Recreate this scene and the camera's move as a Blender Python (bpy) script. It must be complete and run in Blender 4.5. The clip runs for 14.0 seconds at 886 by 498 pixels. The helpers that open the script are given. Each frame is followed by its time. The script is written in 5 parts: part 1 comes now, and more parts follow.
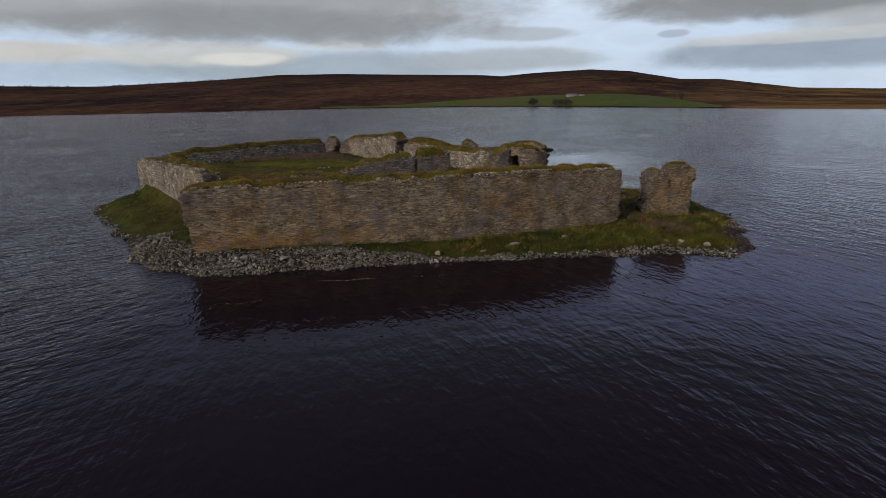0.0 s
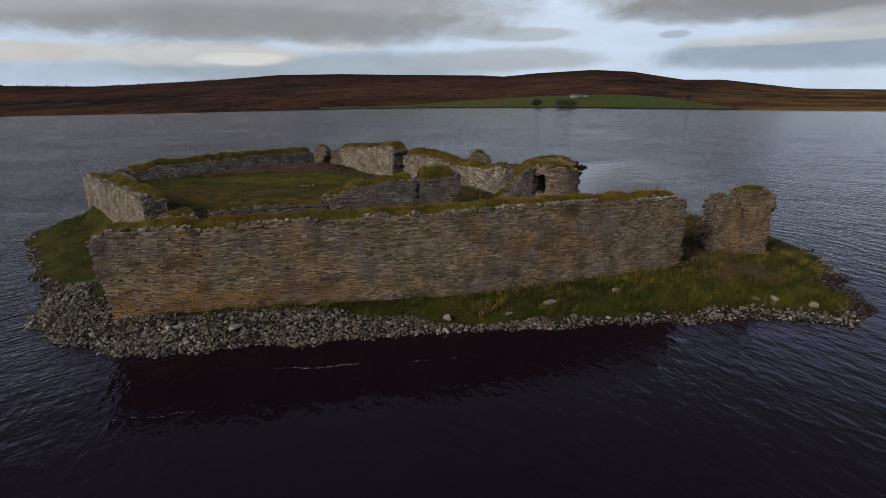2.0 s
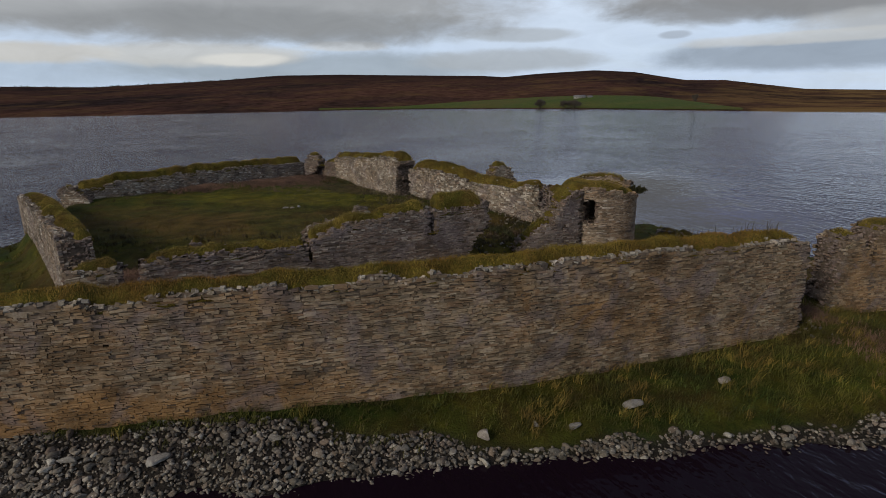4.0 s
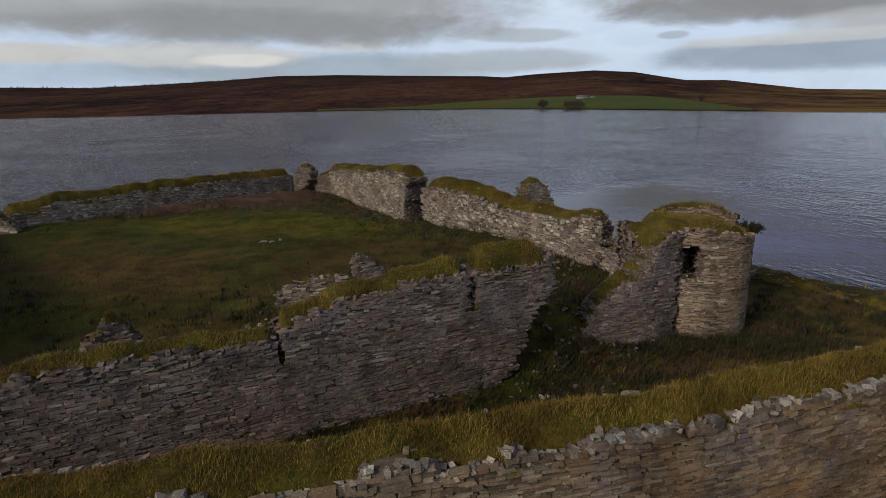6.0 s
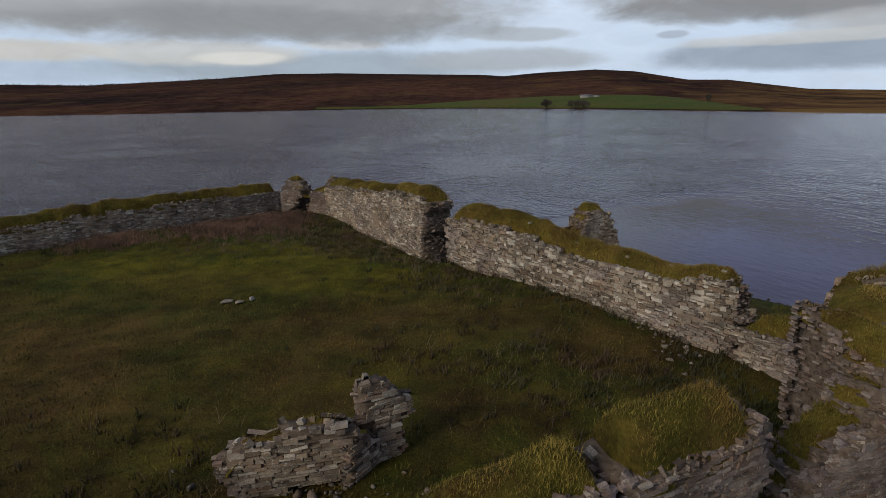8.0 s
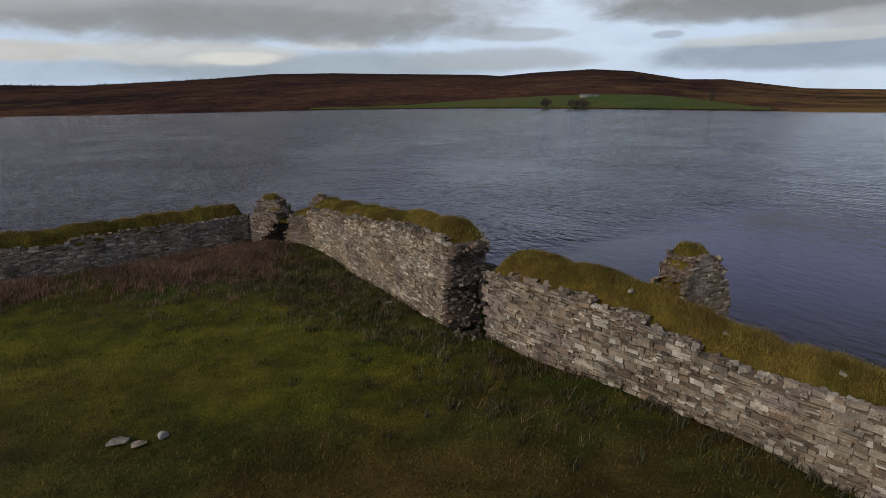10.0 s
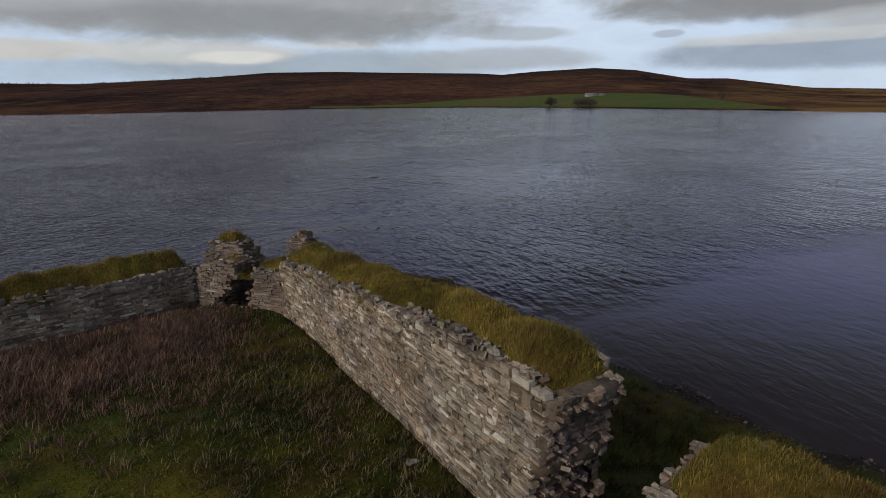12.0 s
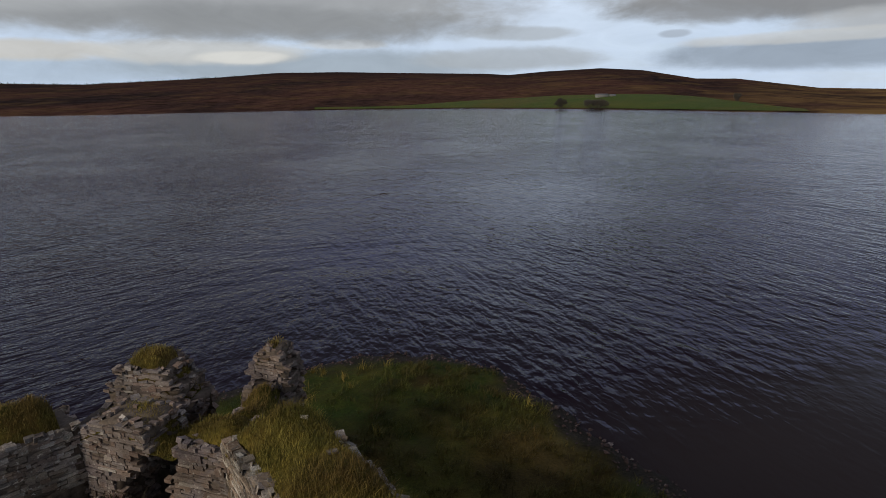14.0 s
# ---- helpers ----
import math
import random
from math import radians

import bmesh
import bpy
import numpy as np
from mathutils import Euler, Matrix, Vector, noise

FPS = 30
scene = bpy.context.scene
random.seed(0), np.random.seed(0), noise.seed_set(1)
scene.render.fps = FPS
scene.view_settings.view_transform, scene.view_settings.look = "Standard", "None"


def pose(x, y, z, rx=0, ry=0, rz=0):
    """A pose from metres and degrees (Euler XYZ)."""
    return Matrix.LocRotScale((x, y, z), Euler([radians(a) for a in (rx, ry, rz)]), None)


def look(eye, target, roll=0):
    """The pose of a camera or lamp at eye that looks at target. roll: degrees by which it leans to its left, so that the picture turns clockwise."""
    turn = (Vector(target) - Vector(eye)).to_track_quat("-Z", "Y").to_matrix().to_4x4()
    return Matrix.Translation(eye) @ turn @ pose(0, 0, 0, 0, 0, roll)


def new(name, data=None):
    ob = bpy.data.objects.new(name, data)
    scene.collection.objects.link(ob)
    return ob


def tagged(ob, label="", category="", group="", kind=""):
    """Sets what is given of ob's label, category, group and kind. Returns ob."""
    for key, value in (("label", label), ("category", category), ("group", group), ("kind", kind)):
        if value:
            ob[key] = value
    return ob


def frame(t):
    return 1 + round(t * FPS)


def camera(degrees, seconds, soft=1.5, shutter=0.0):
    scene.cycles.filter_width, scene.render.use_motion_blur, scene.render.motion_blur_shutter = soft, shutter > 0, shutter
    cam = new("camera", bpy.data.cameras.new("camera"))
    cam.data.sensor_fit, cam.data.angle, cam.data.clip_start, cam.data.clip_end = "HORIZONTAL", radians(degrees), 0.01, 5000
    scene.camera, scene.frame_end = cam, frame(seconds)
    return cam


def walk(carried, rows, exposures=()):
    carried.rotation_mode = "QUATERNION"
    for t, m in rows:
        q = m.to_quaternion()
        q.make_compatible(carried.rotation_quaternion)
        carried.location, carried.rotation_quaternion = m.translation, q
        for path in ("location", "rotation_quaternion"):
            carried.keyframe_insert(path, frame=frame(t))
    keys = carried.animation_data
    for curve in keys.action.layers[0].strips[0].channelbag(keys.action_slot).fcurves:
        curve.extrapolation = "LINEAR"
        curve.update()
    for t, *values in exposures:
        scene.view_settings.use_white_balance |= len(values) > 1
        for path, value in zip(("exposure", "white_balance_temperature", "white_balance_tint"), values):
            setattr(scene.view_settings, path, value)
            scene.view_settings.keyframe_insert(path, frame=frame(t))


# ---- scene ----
cam = camera(74.0, 14.0, soft=0.9)
PATH = [
    (0, (1.619, -0.626, 14.023), (1.549, 1.309, 13.521), -1.2),
    (0.5, (1.425, 3.045, 14.102), (1.354, 4.98, 13.6), -1.2),
    (1, (1.237, 6.816, 14.213), (1.166, 8.751, 13.712), -1.2),
    (1.5, (0.913, 10.485, 14.348), (0.842, 12.42, 13.847), -1.2),
    (2, (0.452, 14.055, 14.471), (0.38, 15.99, 13.97), -1.1),
    (2.5, (-0.031, 17.554, 14.583), (-0.104, 19.49, 14.083), -1.1),
    (3, (-0.45, 20.82, 14.616), (-0.524, 22.756, 14.116), -1.1),
    (5.5, (-3.261, 38.076, 14.663), (-3.332, 40.012, 14.165), -1.2),
    (6, (-3.895, 41.479, 14.7), (-3.965, 43.415, 14.202), -1.2),
    (6.5, (-4.567, 44.93, 14.698), (-4.636, 46.866, 14.2), -1.2),
    (7, (-5.221, 48.431, 14.682), (-5.289, 50.367, 14.184), -1.2),
    (7.5, (-5.855, 51.831, 14.723), (-5.924, 53.767, 14.223), -1.1),
    (8, (-6.545, 55.269, 14.778), (-6.611, 57.204, 14.276), -1.0),
    (10.5, (-9.333, 72.734, 14.218), (-9.381, 74.67, 13.716), -1.1),
    (11, (-9.992, 76.469, 14.106), (-10.036, 78.404, 13.603), -1.1),
    (11.5, (-10.571, 80.378, 14.04), (-10.619, 82.313, 13.536), -1.1),
    (12, (-11.133, 84.158, 14.137), (-11.187, 86.093, 13.632), -1.0),
    (12.5, (-11.683, 87.871, 14.286), (-11.743, 89.805, 13.781), -1.0),
    (13, (-12.253, 91.448, 14.514), (-12.317, 93.382, 14.009), -1.0),
    (13.5, (-12.857, 94.82, 14.698), (-12.924, 96.754, 14.193), -1.0),
    (14, (-13.542, 98.111, 14.886), (-13.613, 100.045, 14.382), -1.0),
]
walk(cam, [(t, look(eye, target, roll)) for t, eye, target, roll in PATH])


# ---- world, sun ----
SUN_AZ, SUN_EL = radians(-136), radians(28)      # compass angle from +y towards +x, height


def nodes_of(mat):
    mat.use_nodes = True
    nt = mat.node_tree
    nt.nodes.clear()
    return nt, nt.nodes.new, nt.links.new


def math_node(nt, op, a, b=None, c=None, clamp=False):
    n = nt.nodes.new("ShaderNodeMath")
    n.operation, n.use_clamp = op, clamp
    for k, v in enumerate((a, b, c)):
        if v is None:
            continue
        if isinstance(v, (int, float)):
            n.inputs[k].default_value = v
        else:
            nt.links.new(v, n.inputs[k])
    return n.outputs[0]


def mix_node(nt, fac, a, b, blend="MIX"):
    n = nt.nodes.new("ShaderNodeMix")
    n.data_type, n.blend_type = "RGBA", blend
    for k, v in ((0, fac), (6, a), (7, b)):
        if isinstance(v, (int, float)):
            n.inputs[k].default_value = v
        elif isinstance(v, tuple):
            n.inputs[k].default_value = (*v, 1)
        else:
            nt.links.new(v, n.inputs[k])
    return n.outputs[2]


def noise_node(nt, vec, scale, detail=4.0, rough=0.55, distort=0.0):
    n = nt.nodes.new("ShaderNodeTexNoise")
    n.inputs["Scale"].default_value, n.inputs["Detail"].default_value = scale, detail
    n.inputs["Roughness"].default_value, n.inputs["Distortion"].default_value = rough, distort
    if vec is not None:
        nt.links.new(vec, n.inputs["Vector"])
    return n.outputs["Fac"]


def ramp(nt, fac, *stops):
    n = nt.nodes.new("ShaderNodeValToRGB")
    el = n.color_ramp.elements
    while len(el) < len(stops):
        el.new(0.5)
    for e, (p, c) in zip(el, stops):
        e.position = p
        e.color = (c, c, c, 1) if isinstance(c, (int, float)) else (*c, 1)
    nt.links.new(fac, n.inputs[0])
    return n.outputs[0]


def build_world():
    w = bpy.data.worlds.new("overcast")
    scene.world = w
    w.use_nodes = True
    nt = w.node_tree
    nt.nodes.clear()
    out, bg = nt.nodes.new("ShaderNodeOutputWorld"), nt.nodes.new("ShaderNodeBackground")
    nt.links.new(bg.outputs[0], out.inputs[0])
    sky = nt.nodes.new("ShaderNodeTexSky")
    sky.sky_type, sky.sun_disc = "NISHITA", False
    sky.sun_elevation, sky.sun_rotation = SUN_EL, SUN_AZ
    blue = mix_node(nt, 1.0, sky.outputs[0], (0.09, 0.09, 0.09), "MULTIPLY")
    tc = nt.nodes.new("ShaderNodeTexCoord")
    sep = nt.nodes.new("ShaderNodeSeparateXYZ")
    nt.links.new(tc.outputs["Generated"], sep.inputs[0])
    x, y, z = sep.outputs
    up = math_node(nt, "ADD", math_node(nt, "MAXIMUM", z, 0.0), 0.07)
    comb = nt.nodes.new("ShaderNodeCombineXYZ")
    nt.links.new(math_node(nt, "DIVIDE", x, up), comb.inputs[0])
    nt.links.new(math_node(nt, "DIVIDE", y, up), comb.inputs[1])
    flat = comb.outputs[0]
    az = math_node(nt, "MULTIPLY", math_node(nt, "ARCTAN2", x, y), 57.3)
    el = math_node(nt, "MULTIPLY", math_node(nt, "ARCSINE", z), 57.3)
    wisp = nt.nodes.new("ShaderNodeCombineXYZ")
    nt.links.new(math_node(nt, "MULTIPLY", az, 0.11), wisp.inputs[0])
    nt.links.new(math_node(nt, "MULTIPLY", el, 0.26), wisp.inputs[1])
    wob = math_node(nt, "MULTIPLY", math_node(nt, "SUBTRACT", noise_node(nt, wisp.outputs[0], 1.3, 8, 0.60, 0.4), 0.5), 2.2)
    fine = math_node(nt, "MULTIPLY", math_node(nt, "SUBTRACT", noise_node(nt, wisp.outputs[0], 4.5, 7, 0.60, 0.3), 0.5), 1.4)

    def bank(a0, e0, wa, we, tilt, soft=0.55, rag=1.5):
        """A ragged-edged patch of sky, mostly cloud, round the heading a0 and the height e0, in degrees."""
        da = math_node(nt, "SUBTRACT", az, a0)
        de = math_node(nt, "SUBTRACT", math_node(nt, "SUBTRACT", el, e0), math_node(nt, "MULTIPLY", da, tilt))
        qa = math_node(nt, "POWER", math_node(nt, "ABSOLUTE", math_node(nt, "DIVIDE", da, wa)), 2.4)
        qe = math_node(nt, "POWER", math_node(nt, "ABSOLUTE", math_node(nt, "DIVIDE", de, we)), 2.0)
        r = math_node(nt, "ADD", qa, qe)
        r = math_node(nt, "ADD", r, math_node(nt, "MULTIPLY", wob, rag * 0.8))
        r = math_node(nt, "ADD", r, math_node(nt, "MULTIPLY", fine, rag * 0.45))
        m = nt.nodes.new("ShaderNodeMapRange")
        m.interpolation_type = "SMOOTHSTEP"
        nt.links.new(r, m.inputs[0])
        m.inputs[1].default_value, m.inputs[2].default_value = 1.0 + 1.6 * soft, 1.0 - 1.2 * soft
        return m.outputs[0]

    high = math_node(nt, "ADD", noise_node(nt, flat, 0.35, 5, 0.6), math_node(nt, "MULTIPLY", fine, 0.25))
    # thin pale veil over the blue
    col = mix_node(nt, ramp(nt, high, (0.25, 0.78), (0.62, 1.0)), blue, PALE)
    hi = nt.nodes.new("ShaderNodeMapRange")
    nt.links.new(el, hi.inputs[0])
    hi.inputs[1].default_value, hi.inputs[2].default_value = 13.0, 27.0
    over = math_node(nt, "MULTIPLY", hi.outputs[0], ramp(nt, high, (0.36, 0.8), (0.58, 1.0)))
    col = mix_node(nt, over, col, GREY)
    for a0, e0, wa, we, tilt, colour, amount, soft, rag in BANKS:
        m = math_node(nt, "MULTIPLY", bank(a0, e0, wa, we, tilt, soft, rag), amount)
        col = mix_node(nt, m, col, colour)
    puff = nt.nodes.new("ShaderNodeCombineXYZ")
    nt.links.new(math_node(nt, "MULTIPLY", az, 0.16), puff.inputs[0])
    nt.links.new(math_node(nt, "MULTIPLY", el, 0.40), puff.inputs[1])
    grain = noise_node(nt, puff.outputs[0], 1.0, 8, 0.60, 0.8)
    col = mix_node(nt, 1.0, col, ramp(nt, grain, (0.30, 0.93), (0.70, 1.07)), "MULTIPLY")
    nt.links.new(col, bg.inputs[0])
    bg.inputs[1].default_value = SKY_STRENGTH


PALE, GREY, SKY_STRENGTH = (0.57, 0.682, 0.85), (0.175, 0.188, 0.25), 1.0
# heading, height, half widths, tilt, colour, amount, softness, raggedness
BANKS = [
    # these three reach above the view, added to tint, brighten and dim water reflections
    (14, 15.5, 40, 5.5, 0.0, (0.53, 0.60, 1.06), 0.8, 0.8, 0.8),
    (9, 11, 12, 6.5, 0.0, (0.64, 0.74, 0.88), 0.7, 0.8, 0.8),
    (-44, 17, 34, 7, 0.0, (0.30, 0.33, 0.53), 0.85, 0.8, 0.8),
    # low blue-grey layers over the moor
    (-34, 2.4, 16, 1.0, 0.0, (0.40, 0.49, 0.60), 0.7, 0.6, 0.9),
    (-14, 2.8, 17, 1.3, -0.01, (0.33, 0.39, 0.45), 0.85, 0.55, 1.0),
    (4, 3.2, 8, 0.9, -0.01, (0.40, 0.44, 0.48), 0.8, 0.5, 1.1),
    (5, 5.4, 5, 0.55, -0.02, (0.40, 0.44, 0.48), 0.75, 0.5, 1.1),
    # cream puffs under the grey deck
    (-35, 4.0, 5, 0.75, 0.0, (0.56, 0.54, 0.49), 0.8, 0.5, 1.1),
    (-23, 4.0, 8.5, 0.95, 0.0, (0.56, 0.57, 0.56), 0.85, 0.5, 1.1),
    (-20, 3.6, 3.6, 0.5, 0.0, (0.68, 0.68, 0.65), 0.8, 0.45, 1.1),
    (-11, 4.7, 3.5, 0.4, 0.0, (0.60, 0.62, 0.63), 0.7, 0.5, 1.1),
    # the grey deck, and its darker belly
    (-28, 9.0, 31, 3.6, -0.035, (0.34, 0.355, 0.37), 0.97, 0.45, 0.9),
    (-17, 6.4, 17, 1.3, -0.02, (0.25, 0.265, 0.28), 0.7, 0.6, 1.1),
    (-37, 8.2, 8, 1.2, 0.0, (0.42, 0.44, 0.46), 0.6, 0.7, 1.0),
    # eastern cloud
    (36, 8.6, 24, 3.0, 0.0, (0.30, 0.312, 0.325), 1.0, 0.4, 0.9),
    (27, 6.6, 13, 1.0, -0.01, (0.245, 0.255, 0.27), 0.8, 0.55, 1.0),
    (37, 5.2, 9, 0.9, 0.02, (0.44, 0.46, 0.48), 0.85, 0.5, 1.1),
    (31, 2.9, 13, 1.25, 0.0, (0.31, 0.37, 0.45), 0.95, 0.45, 1.0),
    (29, 4.1, 9, 0.45, 0.01, (0.56, 0.575, 0.575), 0.7, 0.5, 1.1),
    (18.6, 4.85, 1.2, 0.3, 0.02, (0.36, 0.41, 0.48), 0.7, 0.5, 0.6),
]
build_world()
sun = new("sun", bpy.data.lights.new("sun", "SUN"))
sun.data.energy, sun.data.angle, sun.data.color = 2.0, radians(18), (1.0, 0.89, 0.72)
sun.matrix_world = look((0, 0, 60), (-60 * math.sin(SUN_AZ) * math.cos(SUN_EL), -60 * math.cos(SUN_AZ) * math.cos(SUN_EL), 60 - 60 * math.sin(SUN_EL)))
scene.view_settings.exposure = 0.0


# ---- materials ----
def finish(nt, colour, rough, bump=None, bump_strength=0.4, bump_distance=0.02, specular=0.3):
    b, out = nt.nodes.new("ShaderNodeBsdfPrincipled"), nt.nodes.new("ShaderNodeOutputMaterial")
    nt.links.new(b.outputs[0], out.inputs[0])
    for sock, v in ((b.inputs["Base Color"], colour), (b.inputs["Roughness"], rough)):
        if isinstance(v, (int, float)):
            sock.default_value = v
        elif isinstance(v, tuple):
            sock.default_value = (*v, 1)
        else:
            nt.links.new(v, sock)
    b.inputs["Specular IOR Level"].default_value = specular
    if bump is not None:
        n = nt.nodes.new("ShaderNodeBump")
        n.inputs["Strength"].default_value, n.inputs["Distance"].default_value = bump_strength, bump_distance
        nt.links.new(bump, n.inputs["Height"])
        nt.links.new(n.outputs[0], b.inputs["Normal"])
    return b


def place(nt):
    """World-size coordinates that run through all objects of the place."""
    return nt.nodes.new("ShaderNodeNewGeometry").outputs["Position"]


def chance(nt):
    """A number for each piece, whether an object of its own or one of a joined lot."""
    g, o = nt.nodes.new("ShaderNodeNewGeometry"), nt.nodes.new("ShaderNodeObjectInfo")
    return math_node(nt, "FRACT", math_node(nt, "ADD", g.outputs["Random Per Island"], o.outputs["Random"]))


def stone_material(name, dark, light, ochre, ochre_amount, pale=(0.46, 0.45, 0.42), foot=False, damp=0.15, specks=0.88):
    mat = bpy.data.materials.new(name)
    nt, _, _ = nodes_of(mat)
    p, r = place(nt), chance(nt)
    bed = nt.nodes.new("ShaderNodeMapping")
    bed.inputs["Scale"].default_value = (1, 1, 2.6)
    nt.links.new(p, bed.inputs[0])
    r2 = math_node(nt, "FRACT", math_node(nt, "MULTIPLY", r, 37.7))
    col = mix_node(nt, ramp(nt, r, (0.0, 0.0), (0.9, 1.0)), dark, light)
    col = mix_node(nt, ramp(nt, r2, (0.55, 0.0), (0.95, 0.55)), col, tuple(c * k for c, k in zip(light, (0.82, 0.66, 0.58))))
    col = mix_node(nt, ramp(nt, r2, (0.05, 0.5), (0.30, 0.0)), col, tuple(c * k for c, k in zip(light, (0.80, 0.90, 1.02))))
    col = mix_node(nt, ramp(nt, r, (specks, 0.0), (specks + 0.12, 0.85)), col, pale)
    wide = noise_node(nt, p, 0.17, 6, 0.66, 0.8)
    patch = ramp(nt, wide, (0.46, 0.0), (0.68, ochre_amount))
    if foot:
        # iron-stained foot of the wall at its windward end
        sep = nt.nodes.new("ShaderNodeSeparateXYZ")
        nt.links.new(p, sep.inputs[0])
        rag = math_node(nt, "MULTIPLY", math_node(nt, "SUBTRACT", noise_node(nt, p, 0.5, 5, 0.65), 0.5), 5.0)
        low = math_node(nt, "SUBTRACT", math_node(nt, "ADD", 3.3, rag), sep.outputs[2], clamp=True)
        end = math_node(nt, "MULTIPLY", math_node(nt, "SUBTRACT", -3.0, math_node(nt, "ADD", sep.outputs[0], math_node(nt, "MULTIPLY", rag, 2.0))), 0.12, clamp=True)
        patch = math_node(nt, "MAXIMUM", patch, math_node(nt, "MULTIPLY", math_node(nt, "MULTIPLY", low, end), 0.75))
        # a broad rusty stain half way along the wall
        dx = math_node(nt, "POWER", math_node(nt, "DIVIDE", math_node(nt, "SUBTRACT", sep.outputs[0], 6.0), 5.5), 2.0)
        dz = math_node(nt, "POWER", math_node(nt, "DIVIDE", math_node(nt, "SUBTRACT", sep.outputs[2], 3.9), 1.8), 2.0)
        stain = math_node(nt, "ADD", math_node(nt, "SUBTRACT", math_node(nt, "SUBTRACT", 0.7, dx), dz), math_node(nt, "MULTIPLY", rag, 0.7), clamp=True)
        patch = math_node(nt, "MAXIMUM", patch, math_node(nt, "MULTIPLY", stain, 0.7))
    col = mix_node(nt, math_node(nt, "MULTIPLY", patch, ramp(nt, r, (0.0, 0.6), (1.0, 1.0))), col, ochre)
    wash = ramp(nt, noise_node(nt, p, 0.38, 5, 0.6, 0.6), (0.60, 0.0), (0.72, 0.55))
    col = mix_node(nt, wash, col, tuple(0.55 * a + 0.45 * b for a, b in zip(pale, light)))
    cold = ramp(nt, noise_node(nt, p, 0.45, 4, 0.6, 0.9), (0.50, 0.0), (0.62, damp))
    col = mix_node(nt, cold, col, (0.185, 0.152, 0.152))
    lichen = ramp(nt, noise_node(nt, p, 8.5, 5, 0.72), (0.585, 0.0), (0.645, 0.75))
    col = mix_node(nt, lichen, col, pale)
    grime = ramp(nt, noise_node(nt, p, 0.7, 6, 0.66), (0.32, 0.42), (0.58, 1.0))
    col = mix_node(nt, 1.0, col, grime, "MULTIPLY")
    grain = noise_node(nt, bed.outputs[0], 16.0, 7, 0.75)
    col = mix_node(nt, 0.85, col, ramp(nt, grain, (0.34, 0.5), (0.66, 1.45)), "MULTIPLY")
    fine = noise_node(nt, bed.outputs[0], 55.0, 4, 0.7)
    col = mix_node(nt, 0.8, col, ramp(nt, fine, (0.34, 0.6), (0.66, 1.4)), "MULTIPLY")
    finish(nt, col, 0.92, math_node(nt, "ADD", grain, math_node(nt, "MULTIPLY", fine, 0.6)), 0.5, 0.006, 0.15)
    return mat


def turf_material(name, green, straw, brown, scale=0.5, blade=False, cover=False):
    mat = bpy.data.materials.new(name)
    nt, _, _ = nodes_of(mat)
    p = place(nt)
    big, mid = noise_node(nt, p, scale * 0.25, 4, 0.6, 0.4), noise_node(nt, p, scale * 1.7, 5, 0.65)
    f = math_node(nt, "ADD", math_node(nt, "MULTIPLY", big, 0.6), math_node(nt, "MULTIPLY", mid, 0.4))
    col = mix_node(nt, ramp(nt, f, (0.37 if blade else 0.42, 0.0), (0.59 if blade else 0.64, 1.0)), green, straw)
    col = mix_node(nt, ramp(nt, noise_node(nt, p, scale * 0.6, 5, 0.65, 0.5), (0.43 if blade else 0.48, 0.0), (0.60 if blade else 0.64, 0.7)), col, brown)
    blot = ramp(nt, noise_node(nt, p, 0.55, 5, 0.66, 0.3), (0.34, 0.5), (0.64, 1.3))
    if cover:
        at = nt.nodes.new("ShaderNodeAttribute")
        at.attribute_name = "cover"
        sep = nt.nodes.new("ShaderNodeSeparateColor")
        nt.links.new(at.outputs["Color"], sep.inputs[0])
        col = mix_node(nt, math_node(nt, "MULTIPLY", sep.outputs[1], ramp(nt, mid, (0.35, 0.4), (0.6, 0.9))), col, (0.130, 0.118, 0.010))
        col = mix_node(nt, math_node(nt, "MULTIPLY", sep.outputs[2], ramp(nt, mid, (0.35, 0.5), (0.6, 0.95))), col, (0.118, 0.076, 0.022))
        pebble = noise_node(nt, p, 14.0, 4, 0.7)
        col = mix_node(nt, sep.outputs[0], col, ramp(nt, pebble, (0.3, (0.010, 0.008, 0.007)), (0.7, (0.050, 0.043, 0.036))))
    col = mix_node(nt, 0.85, col, blot, "MULTIPLY")
    if blade:
        r = chance(nt)
        col = mix_node(nt, 0.75, col, ramp(nt, r, (0.0, 0.5), (1.0, 1.55)), "MULTIPLY")
        finish(nt, col, 0.75, None, specular=0.15)
    else:
        fine = noise_node(nt, p, 9.0, 6, 0.7)
        col = mix_node(nt, 0.8, col, ramp(nt, fine, (0.3, 0.35), (0.7, 1.3)), "MULTIPLY")
        finish(nt, col, 0.95, fine, 0.9, 0.12, 0.1)
    return mat


def plain_material(name, colour, rough=0.8, vary=0.35, scale=4.0):
    mat = bpy.data.materials.new(name)
    nt, _, _ = nodes_of(mat)
    p = place(nt)
    n = noise_node(nt, p, scale, 6, 0.65)
    col = mix_node(nt, 1.0, colour, ramp(nt, n, (0.25, 1 - vary), (0.75, 1 + vary)), "MULTIPLY")
    finish(nt, col, rough, n, 0.5, 0.03, 0.2)
    return mat


